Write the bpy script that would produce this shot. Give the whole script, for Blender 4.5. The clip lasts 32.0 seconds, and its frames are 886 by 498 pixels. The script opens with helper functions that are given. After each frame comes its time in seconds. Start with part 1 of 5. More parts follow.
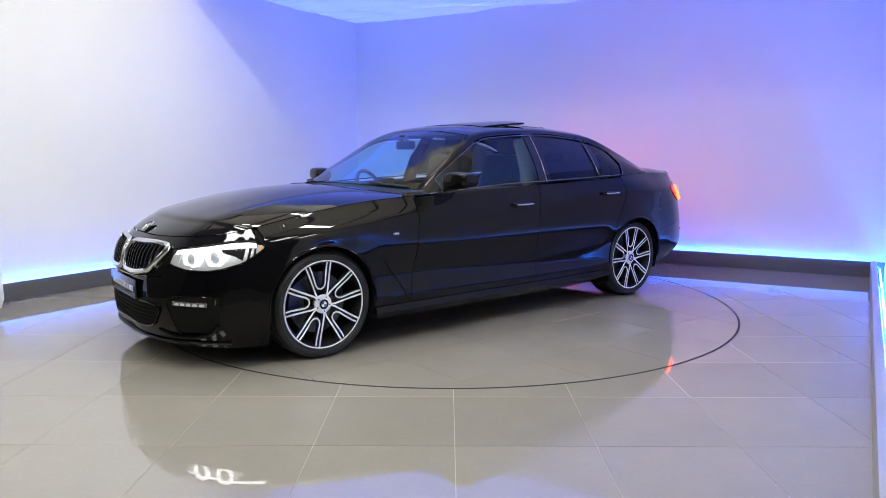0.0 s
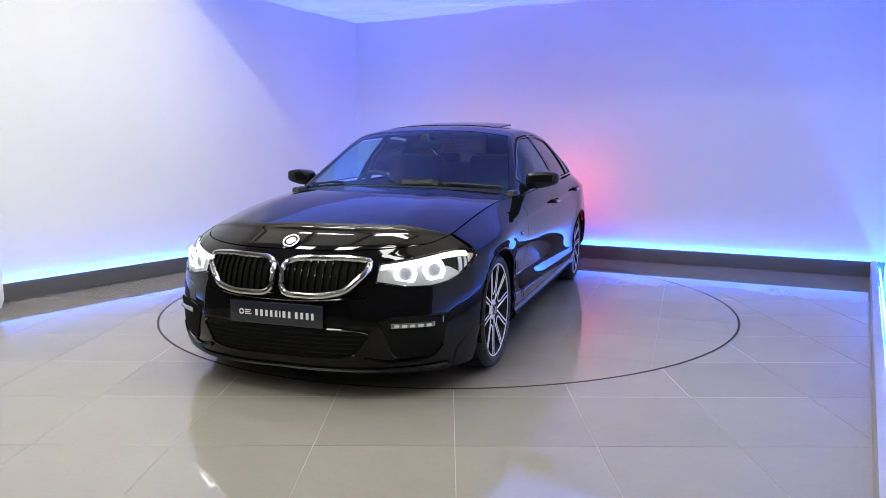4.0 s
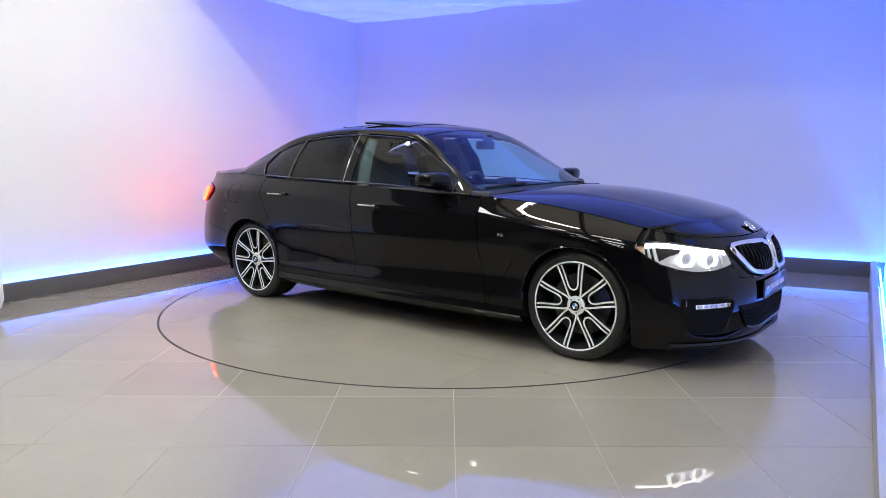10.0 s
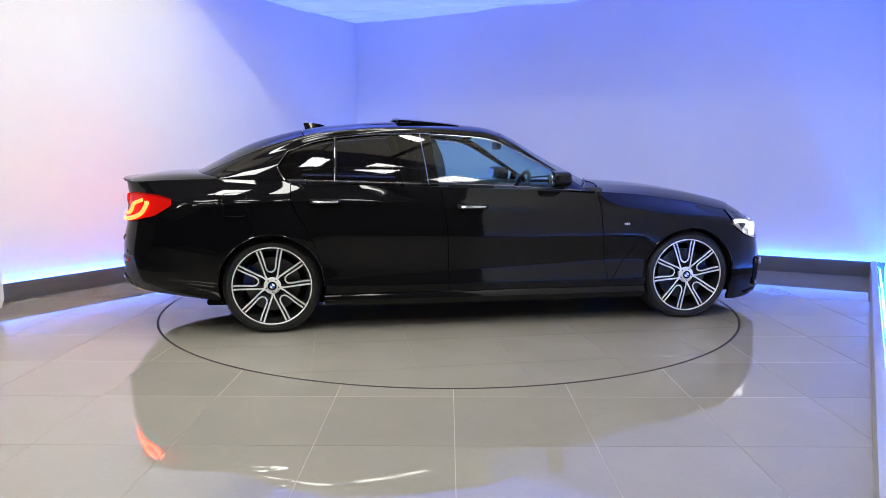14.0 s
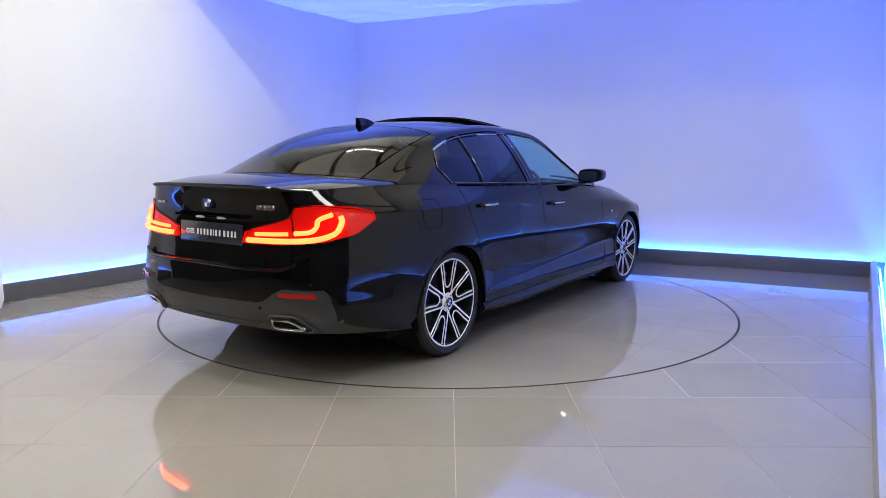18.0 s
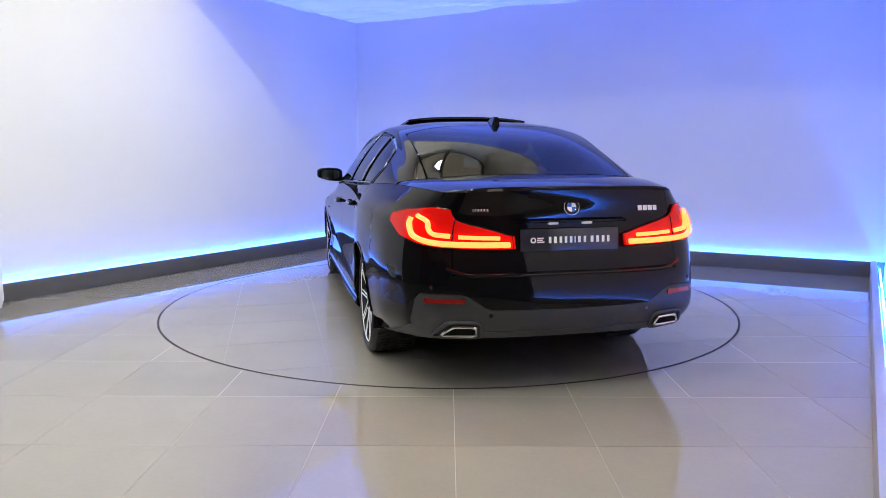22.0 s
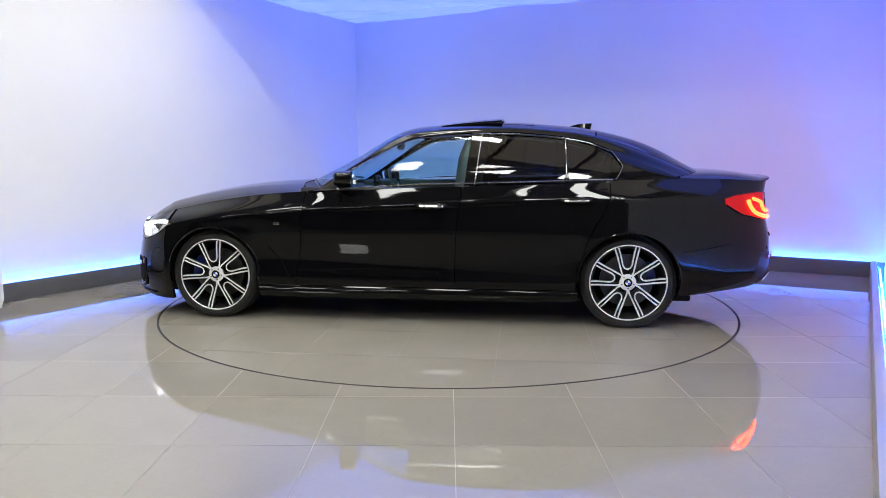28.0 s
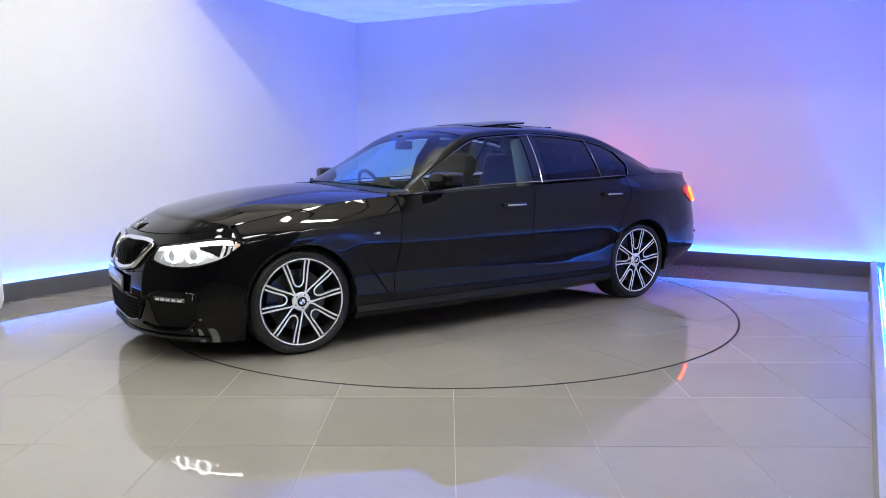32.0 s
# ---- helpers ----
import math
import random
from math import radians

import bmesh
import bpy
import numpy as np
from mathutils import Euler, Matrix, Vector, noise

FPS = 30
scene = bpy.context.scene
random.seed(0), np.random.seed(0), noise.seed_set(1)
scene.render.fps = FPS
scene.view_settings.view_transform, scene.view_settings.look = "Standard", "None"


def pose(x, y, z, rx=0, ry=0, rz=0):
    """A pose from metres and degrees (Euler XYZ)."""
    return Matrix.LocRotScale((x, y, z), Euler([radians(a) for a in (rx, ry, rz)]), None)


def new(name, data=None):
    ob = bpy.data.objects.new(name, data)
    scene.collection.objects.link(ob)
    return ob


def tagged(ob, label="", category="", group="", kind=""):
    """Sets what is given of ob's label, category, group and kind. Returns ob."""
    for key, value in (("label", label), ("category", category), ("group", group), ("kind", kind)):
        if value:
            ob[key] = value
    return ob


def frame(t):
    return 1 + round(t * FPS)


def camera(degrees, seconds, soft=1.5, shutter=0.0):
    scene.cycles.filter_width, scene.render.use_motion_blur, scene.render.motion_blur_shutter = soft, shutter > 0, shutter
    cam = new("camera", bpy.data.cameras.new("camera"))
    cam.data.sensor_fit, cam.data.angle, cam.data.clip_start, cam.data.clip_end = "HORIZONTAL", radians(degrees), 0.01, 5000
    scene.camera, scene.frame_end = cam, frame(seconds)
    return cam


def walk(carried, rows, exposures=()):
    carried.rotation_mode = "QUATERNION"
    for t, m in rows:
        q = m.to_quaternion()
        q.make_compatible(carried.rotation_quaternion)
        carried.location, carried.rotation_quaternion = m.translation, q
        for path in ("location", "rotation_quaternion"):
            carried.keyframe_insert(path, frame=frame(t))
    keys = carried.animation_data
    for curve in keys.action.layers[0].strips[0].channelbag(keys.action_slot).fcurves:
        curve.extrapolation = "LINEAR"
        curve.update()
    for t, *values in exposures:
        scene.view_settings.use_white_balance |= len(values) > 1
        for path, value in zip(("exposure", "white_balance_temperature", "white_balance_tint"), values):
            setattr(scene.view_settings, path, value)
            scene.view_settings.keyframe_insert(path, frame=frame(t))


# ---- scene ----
# ---- camera ----
cam = camera(65.0, 32.0, soft=0.9)
EYE = pose(0.0, -5.742, 1.209, 82.207, 0, 0.403)
walk(cam, [(0.0, EYE), (32.0, EYE)], exposures=[(0.0, 0.0), (32.0, 0.0)])

# ---- world and light ----
world = bpy.data.worlds.new("showroom_air")
scene.world = world
world.use_nodes = True
world.node_tree.nodes["Background"].inputs[0].default_value = (0.5, 0.5, 0.52, 1)
world.node_tree.nodes["Background"].inputs[1].default_value = 0.02
PANEL_GLOW = 32.5
TUBE_GLOW = 66.0
STRIP_GLOW = 168.0
FILM_GLOW = 1.3


# ---- materials ----
def mat(name, color, rough=0.5, metal=0.0, coat=0.0, emit=None, glow=0.0, spec=0.5):
    m = bpy.data.materials.new(name)
    m.use_nodes = True
    b = m.node_tree.nodes["Principled BSDF"]
    b.inputs["Base Color"].default_value = (*color, 1)
    b.inputs["Roughness"].default_value = rough
    b.inputs["Metallic"].default_value = metal
    b.inputs["Coat Weight"].default_value = coat
    b.inputs["Coat Roughness"].default_value = 0.03
    b.inputs["Coat IOR"].default_value = 1.35
    b.inputs["Specular IOR Level"].default_value = spec
    if emit:
        b.inputs["Emission Color"].default_value = (*emit, 1)
        b.inputs["Emission Strength"].default_value = glow
    return m


def vary(m, scale, amount, rough=0.0, bump=0.0, detail=6.0, fine=None, piece=0.0):
    """Two scales of noise in colour, roughness and relief, plus a shade per piece."""
    t = m.node_tree
    b = t.nodes["Principled BSDF"]
    co = t.nodes.new("ShaderNodeTexCoord")
    n = t.nodes.new("ShaderNodeTexNoise")
    n.inputs["Scale"].default_value, n.inputs["Detail"].default_value = scale, detail
    f = t.nodes.new("ShaderNodeTexNoise")
    f.inputs["Scale"].default_value, f.inputs["Detail"].default_value = fine or scale * 14, 4
    for k in (n, f):
        t.links.new(co.outputs["Object"], k.inputs["Vector"])
    mix = t.nodes.new("ShaderNodeMath")
    mix.operation = "MULTIPLY_ADD"
    mix.inputs[1].default_value = 0.35
    t.links.new(f.outputs["Fac"], mix.inputs[0])
    t.links.new(n.outputs["Fac"], mix.inputs[2])
    r = t.nodes.new("ShaderNodeMapRange")
    r.inputs["From Min"].default_value, r.inputs["From Max"].default_value = 0.35, 1.0
    r.inputs["To Min"].default_value, r.inputs["To Max"].default_value = 1 - amount, 1 + amount
    t.links.new(mix.outputs[0], r.inputs["Value"])
    val = r.outputs[0]
    if piece:
        info = t.nodes.new("ShaderNodeObjectInfo")
        pr = t.nodes.new("ShaderNodeMapRange")
        pr.inputs["To Min"].default_value, pr.inputs["To Max"].default_value = 1 - piece, 1 + piece
        t.links.new(info.outputs["Random"], pr.inputs["Value"])
        mu = t.nodes.new("ShaderNodeMath")
        mu.operation = "MULTIPLY"
        t.links.new(val, mu.inputs[0])
        t.links.new(pr.outputs[0], mu.inputs[1])
        val = mu.outputs[0]
    c = tuple(b.inputs["Base Color"].default_value)
    sc = t.nodes.new("ShaderNodeVectorMath")
    sc.operation = "SCALE"
    sc.inputs[0].default_value = c[:3]
    t.links.new(val, sc.inputs["Scale"])
    t.links.new(sc.outputs[0], b.inputs["Base Color"])
    if rough:
        rr = t.nodes.new("ShaderNodeMapRange")
        base = b.inputs["Roughness"].default_value
        rr.inputs["From Min"].default_value, rr.inputs["From Max"].default_value = 0.35, 1.0
        rr.inputs["To Min"].default_value, rr.inputs["To Max"].default_value = max(0, base - rough), base + rough
        t.links.new(mix.outputs[0], rr.inputs["Value"])
        t.links.new(rr.outputs[0], b.inputs["Roughness"])
    if bump:
        bp = t.nodes.new("ShaderNodeBump")
        bp.inputs["Strength"].default_value, bp.inputs["Distance"].default_value = bump, 0.002
        t.links.new(f.outputs["Fac"], bp.inputs["Height"])
        t.links.new(bp.outputs[0], b.inputs["Normal"])
    return m


def glass(name, tint, rough=0.0):
    m = bpy.data.materials.new(name)
    m.use_nodes = True
    t = m.node_tree
    t.nodes.remove(t.nodes["Principled BSDF"])
    tr = t.nodes.new("ShaderNodeBsdfTransparent")
    tr.inputs[0].default_value = (*tint, 1)
    gl = t.nodes.new("ShaderNodeBsdfGlossy")
    gl.inputs["Roughness"].default_value = rough
    lw = t.nodes.new("ShaderNodeLayerWeight")
    lw.inputs[0].default_value = 0.5
    power = t.nodes.new("ShaderNodeMath")
    power.operation = "POWER"
    power.inputs[1].default_value = 5.0
    t.links.new(lw.outputs["Facing"], power.inputs[0])
    fr = t.nodes.new("ShaderNodeMath")
    fr.operation = "MULTIPLY_ADD"
    fr.inputs[1].default_value, fr.inputs[2].default_value = 0.96, 0.04
    t.links.new(power.outputs[0], fr.inputs[0])
    mx = t.nodes.new("ShaderNodeMixShader")
    t.links.new(fr.outputs[0], mx.inputs[0])
    t.links.new(tr.outputs[0], mx.inputs[1])
    t.links.new(gl.outputs[0], mx.inputs[2])
    t.links.new(mx.outputs[0], t.nodes["Material Output"].inputs[0])
    return m


WALL = vary(mat("white_wall_paint", (0.8, 0.8, 0.8), 0.55), 1.3, 0.03, 0.05, 0.15, fine=60)
CEIL = vary(mat("ceiling_paint", (0.8, 0.8, 0.8), 0.35), 2.0, 0.03, 0.1, 0.2, fine=30)
FLOOR = vary(mat("polished_grey_porcelain", (0.265, 0.245, 0.208), 0.014, spec=1.0), 1.7, 0.10, 0.008, 0.004, fine=45, piece=0.05)
DISC = vary(mat("polished_grey_disc", (0.265, 0.245, 0.208), 0.014, spec=1.0), 1.7, 0.10, 0.008, 0.004, fine=45)
GROUT = vary(mat("pale_grout", (0.34, 0.32, 0.275), 0.8), 9, 0.15)
GAP = mat("black_gap", (0.01, 0.01, 0.01), 0.8)
PLINTH = vary(mat("dark_grey_plinth", (0.10, 0.10, 0.105), 0.45), 3, 0.12, 0.08, 0.1)
PLINTH_PALE = vary(mat("brushed_aluminium_plinth", (0.45, 0.45, 0.46), 0.4, 0.6), 3, 0.10, 0.08, 0.1)
FILM = mat("backlit_stretch_film", (0.75, 0.77, 0.8), 0.12, emit=(0.10, 0.17, 1.0), glow=FILM_GLOW)
# grey roof sheeting with a weak warm glow put into the material
DARKCEIL = vary(mat("self_lit_grey_roof", (0.24, 0.225, 0.19), 0.7, emit=(1.0, 0.90, 0.66), glow=0.06), 1.2, 0.15)
ROOFLIGHT = vary(mat("cream_translucent_rooflight", (0.5, 0.46, 0.38), 0.7, emit=(1.0, 0.92, 0.70), glow=0.9), 1.2, 0.15)
LED = mat("blue_strip", (0.1, 0.2, 0.5), 0.5, emit=(0.022, 0.155, 1.0), glow=STRIP_GLOW)
LEDSIDE = mat("blue_side_strip", (0.1, 0.2, 0.5), 0.5, emit=(0.022, 0.155, 1.0), glow=STRIP_GLOW * 1.5)
PANEL = mat("white_light_panel", (0.9, 0.9, 0.9), 0.5, emit=(0.97, 0.98, 0.93), glow=PANEL_GLOW)
TUBE = mat("white_strip_lamp", (0.9, 0.9, 0.9), 0.5, emit=(0.97, 0.98, 0.93), glow=TUBE_GLOW)
STEEL = vary(mat("grey_roof_steel", (0.3, 0.28, 0.25), 0.6), 2, 0.2)
# dark tone for unseen added walls, keeps the paint's reflections low
CARD = vary(mat("unseen_dark_wall", (0.05, 0.048, 0.045), 0.7), 1.5, 0.2)
PAINT = mat("black_sapphire_paint", (0.003, 0.003, 0.004), 0.6, 0.0, coat=1.0, spec=0.0)
BLACK = mat("satin_black_plastic", (0.012, 0.012, 0.013), 0.42)
GLOSSBLACK = mat("gloss_black_trim", (0.005, 0.005, 0.005), 0.5, coat=1.0, spec=0.0)
MATTE = mat("matte_black_lining", (0.008, 0.008, 0.008), 0.9, spec=0.1)
DIFFUSER = vary(mat("dark_shadow_grey_diffuser", (0.032, 0.033, 0.036), 0.42), 20, 0.05)
CHROME = mat("satin_chrome", (0.75, 0.75, 0.77), 0.12, 1.0)
RUBBER = vary(mat("tyre_rubber", (0.009, 0.009, 0.0095), 0.5), 30, 0.2, 0.08, 0.2)
RIMFACE = vary(mat("machined_aluminium_face", (0.92, 0.92, 0.93), 0.34, 0.35), 40, 0.04)
RIMDARK = mat("dark_grey_rim_paint", (0.012, 0.012, 0.014), 0.45, coat=0.15, spec=0.3)
DISCSTEEL = vary(mat("brake_steel", (0.10, 0.10, 0.105), 0.4, 1.0), 30, 0.15)
CALIPER = mat("blue_caliper_paint", (0.006, 0.016, 0.14), 0.3, coat=0.5)
GLASS = glass("clear_cabin_glass", (0.55, 0.80, 0.84))
DIMCHROME = mat("smoked_bright_trim", (0.20, 0.20, 0.21), 0.14, 1.0)
TINT = glass("dark_privacy_glass", (0.06, 0.06, 0.065))
LENS = glass("clear_lamp_lens", (0.95, 0.95, 0.95))
LAMPWHITE = mat("lit_white_lamp", (0.9, 0.9, 0.9), 0.3, emit=(0.95, 0.97, 1.0), glow=3.2)
# emission in reflector and projector stands in for bloom around the lit rings
LAMPSOFT = mat("self_lit_lamp_reflector", (0.40, 0.405, 0.415), 0.25, 0.4, emit=(0.95, 0.97, 1.0), glow=0.20)
PROJECTOR = mat("self_lit_projector_glass", (0.26, 0.27, 0.30), 0.2, coat=1.0, emit=(0.9, 0.95, 1.0), glow=0.22)
AMBER = mat("amber_side_marker", (0.75, 0.42, 0.24), 0.3, coat=1.0)
LAMPRED = mat("lit_red_bar", (0.8, 0.02, 0.01), 0.3, emit=(1.0, 0.024, 0.005), glow=30)
LAMPREDDEEP = mat("deep_red_lens", (0.10, 0.002, 0.002), 0.4, coat=1.0, spec=0.0, emit=(1.0, 0.008, 0.004), glow=0.5)
REFLECTOR = mat("red_reflector", (0.35, 0.008, 0.006), 0.15, coat=1.0)
LEATHER = vary(mat("black_leather", (0.018, 0.018, 0.02), 0.5), 60, 0.2, 0.05, 0.2)
PLATEBLACK = mat("number_plate_black", (0.02, 0.021, 0.034), 0.25, coat=0.5)
PLATEINK = mat("plate_pale_ink", (0.75, 0.75, 0.76), 0.4)
BLUE = mat("badge_blue", (0.02, 0.12, 0.55), 0.25, coat=1.0)
WHITE = mat("badge_white", (0.8, 0.8, 0.8), 0.25, coat=1.0)
RED = mat("badge_red", (0.6, 0.02, 0.02), 0.3)
MIRROR = mat("mirror_glass", (0.85, 0.87, 0.88), 0.02, 1.0)
GLOSSWHITE = mat("gloss_white_panel", (0.8, 0.8, 0.8), 0.15, coat=0.8)


# ---- mesh helpers ----
def mesh_of(name, bm, material, smooth=True):
    bmesh.ops.recalc_face_normals(bm, faces=bm.faces)
    me = bpy.data.meshes.new(name)
    bm.to_mesh(me)
    bm.free()
    me.materials.append(material)
    if smooth:
        me.shade_smooth()
        me.set_sharp_from_angle(angle=radians(34))
    return me


def part(name, bm, material, parent=None, label="", smooth=True, kind=""):
    ob = new(name, mesh_of(name, bm, material, smooth))
    ob.parent = parent
    return tagged(ob, label=label, kind=kind)


def thing(name, label, category, group="", kind=""):
    return tagged(new(name), label, category, group, kind)


def box(bm, c, s, bevel=0.0, m=None):
    r = bmesh.ops.create_cube(bm, size=1, matrix=Matrix.Translation(c) @ Matrix.Diagonal((*s, 1)))
    if bevel:
        es = list({e for v in r["verts"] for e in v.link_edges})
        g = bmesh.ops.bevel(bm, geom=es, offset=bevel, segments=2, affect="EDGES", profile=0.5)
        vs = list({v for f in g["faces"] for v in f.verts} | {v for v in r["verts"] if v.is_valid})
    else:
        vs = r["verts"]
    if m is not None:
        bmesh.ops.transform(bm, matrix=m, verts=vs)
    return bm


def boxed(c, s, bevel=0.0, m=None):
    return box(bmesh.new(), c, s, bevel, m)


def lathe(bm, prof, n=48, axis="y", center=(0, 0, 0), arc=(0, 2 * math.pi), closed=True):
    """Turn a profile of (radius, offset along the axis)."""
    rings = []
    full = abs(arc[1] - arc[0] - 2 * math.pi) < 1e-6
    cnt = n if full else n + 1
    for k in range(cnt):
        a = arc[0] + (arc[1] - arc[0]) * k / n
        ring = []
        for r, o in prof:
            p = (r * math.cos(a), o, r * math.sin(a)) if axis == "y" else (r * math.cos(a), r * math.sin(a), o)
            ring.append(bm.verts.new((p[0] + center[0], p[1] + center[1], p[2] + center[2])))
        rings.append(ring)
    m = len(prof)
    for k in range(n):
        a, b = rings[k], rings[(k + 1) % cnt]
        for j in range(m if closed else m - 1):
            bm.faces.new((a[j], b[j], b[(j + 1) % m], a[(j + 1) % m]))
    return bm


def grid_shell(P, flange=0.014, flip=False, bm=None):
    """A panel from an m x n grid of points, with its border folded inward."""
    P = np.asarray(P, float)
    m, n = P.shape[:2]
    du = np.gradient(P, axis=0)
    dv = np.gradient(P, axis=1)
    N = np.cross(du, dv)
    N /= np.linalg.norm(N, axis=2, keepdims=True) + 1e-12
    if flip:
        N = -N
    bm = bm or bmesh.new()
    V = [[bm.verts.new(P[i, j]) for j in range(n)] for i in range(m)]
    for i in range(m - 1):
        for j in range(n - 1):
            q = [V[i][j], V[i + 1][j], V[i + 1][j + 1], V[i][j + 1]]
            co = {tuple(round(c, 6) for c in v.co) for v in q}
            if len(co) == 4:
                bm.faces.new(q)
            elif len(co) == 3:
                keep, seen = [], set()
                for v in q:
                    k = tuple(round(c, 6) for c in v.co)
                    if k not in seen:
                        seen.add(k)
                        keep.append(v)
                bm.faces.new(keep)
    if flange:
        ring = [(i, 0) for i in range(m)] + [(m - 1, j) for j in range(1, n)] + [(i, n - 1) for i in range(m - 2, -1, -1)] + [(0, j) for j in range(n - 2, 0, -1)]
        W = [bm.verts.new(P[i, j] - N[i, j] * flange) for i, j in ring]
        k = len(ring)
        for a in range(k):
            b = (a + 1) % k
            va, vb = V[ring[a][0]][ring[a][1]], V[ring[b][0]][ring[b][1]]
            if (va.co - vb.co).length > 1e-6:
                bm.faces.new((va, vb, W[b], W[a]))
    return bm


def tube(bm, pts, r, n=8, closed=False):
    """A round bar along a run of points."""
    pts = [Vector(p) for p in pts]
    rings = []
    k = len(pts)
    for i, p in enumerate(pts):
        a = pts[(i - 1) % k] if closed or i else pts[0]
        b = pts[(i + 1) % k] if closed or i < k - 1 else pts[-1]
        d = (b - a).normalized()
        s = d.cross(Vector((0, 0, 1)))
        s = s.normalized() if s.length > 1e-4 else Vector((1, 0, 0))
        t = d.cross(s)
        rr = r if not isinstance(r, tuple) else r[0]
        r2 = r if not isinstance(r, tuple) else r[1]
        rings.append([bm.verts.new(p + s * math.cos(q) * rr + t * math.sin(q) * r2) for q in (2 * math.pi * j / n for j in range(n))])
    for i in range(k if closed else k - 1):
        a, b = rings[i], rings[(i + 1) % k]
        for j in range(n):
            bm.faces.new((a[j], a[(j + 1) % n], b[(j + 1) % n], b[j]))
    if not closed:
        bm.faces.new(rings[0])
        bm.faces.new(list(reversed(rings[-1])))
    return bm


def prism(bm, outline, depth, m):
    """A flat outline (x, y), made deep along z, put at the pose m."""
    top = [bm.verts.new(m @ Vector((x, y, depth))) for x, y in outline]
    bot = [bm.verts.new(m @ Vector((x, y, 0))) for x, y in outline]
    bm.faces.new(top)
    bm.faces.new(list(reversed(bot)))
    for i in range(len(top)):
        j = (i + 1) % len(top)
        bm.faces.new((top[i], bot[i], bot[j], top[j]))
    return bm


# ---- the bay and the showroom ----
CORNER = Vector((-1.23, 3.845, 0))
LEFT_END = Vector((-3.684, -0.13, 0))
RIGHT_CORNER = Vector((4.31, 1.066, 0))
RIGHT_END = Vector((1.383, -3.86, 0))
BAY_H = 2.93
ROOM_H = 3.9


def wall_slab(name, a, b, h0, h1, label, thick=0.12, outward=1, material=WALL):
    d = (b - a).normalized()
    n = Vector((-d.y, d.x, 0)) * outward
    bm = bmesh.new()
    vs = []
    for z in (h0, h1):
        for p in (a, b, b + n * thick, a + n * thick):
            vs.append(bm.verts.new((p.x, p.y, z)))
    for f in ((0, 1, 2, 3), (7, 6, 5, 4), (0, 4, 5, 1), (1, 5, 6, 2), (2, 6, 7, 3), (3, 7, 4, 0)):
        bm.faces.new([vs[i] for i in f])
    return tagged(part(name, bm, material, smooth=False), label, "wall", kind="structure")


dl = (CORNER - LEFT_END).normalized()
LEFT_FAR = LEFT_END - dl * 5.5
LEFT_JOIN = LEFT_END - dl * 1.6
# both far side walls are added out of view to darken reflections
wall_slab("wall_left_far", LEFT_FAR, LEFT_JOIN, 0, ROOM_H, "added unseen dark wall beside the white bay, dims reflections", material=CARD)
wall_slab("wall_left", LEFT_JOIN, CORNER, 0, ROOM_H, "smooth white painted wall washed by white and blue light")
wall_slab("wall_back", CORNER, RIGHT_CORNER, 0, ROOM_H, "smooth white painted wall glowing blue behind the turntable")
RIGHT_FAR = RIGHT_END + (RIGHT_END - RIGHT_CORNER).normalized() * 7.0
wall_slab("wall_right_far", RIGHT_END, RIGHT_FAR, 0, ROOM_H, "added unseen dark wall beside the white bay, dims reflections", material=CARD)
wall_slab("wall_right", RIGHT_CORNER, RIGHT_END, 0, ROOM_H, "white painted side wall lit blue from its foot")

# dropped ceiling over the back of the bay
SLAB_LEFT = LEFT_END + dl * 1.90
dr = (RIGHT_END - RIGHT_CORNER).normalized()
SLAB_RIGHT = RIGHT_CORNER + dr * 2.75
bm = bmesh.new()
m, n = 60, 40
V = []
for i in range(m + 1):
    row = []
    for j in range(n + 1):
        f, g = i / m, j / n
        p = (CORNER * (1 - f) + RIGHT_CORNER * f) * (1 - g) + (SLAB_LEFT * (1 - f) + SLAB_RIGHT * f) * g
        q = Vector((p.x * 1.4, p.y * 2.6, 0))
        row.append(bm.verts.new((p.x, p.y, BAY_H + 0.035 * noise.noise(q) + 0.012 * noise.noise(q * 3.1))))
    V.append(row)
for i in range(m):
    for j in range(n):
        bm.faces.new((V[i][j], V[i + 1][j], V[i + 1][j + 1], V[i][j + 1]))
bay_ceiling = tagged(part("ceiling_bay", bm, FILM), "backlit blue stretch-film ceiling over the bay, slightly rippled", "ceiling", kind="structure")
bm = bmesh.new()
ring = [CORNER, RIGHT_CORNER, SLAB_RIGHT, SLAB_LEFT]
lo = [bm.verts.new((p.x, p.y, BAY_H + 0.05)) for p in ring]
hi = [bm.verts.new((p.x, p.y, ROOM_H)) for p in ring]
bm.faces.new(lo)
bm.faces.new(list(reversed(hi)))
for i in range(4):
    bm.faces.new((lo[i], hi[i], hi[(i + 1) % 4], lo[(i + 1) % 4]))
tagged(part("ceiling_bulkhead", bm, WALL, smooth=False), "white bulkhead above the lowered ceiling", "ceiling", kind="structure")

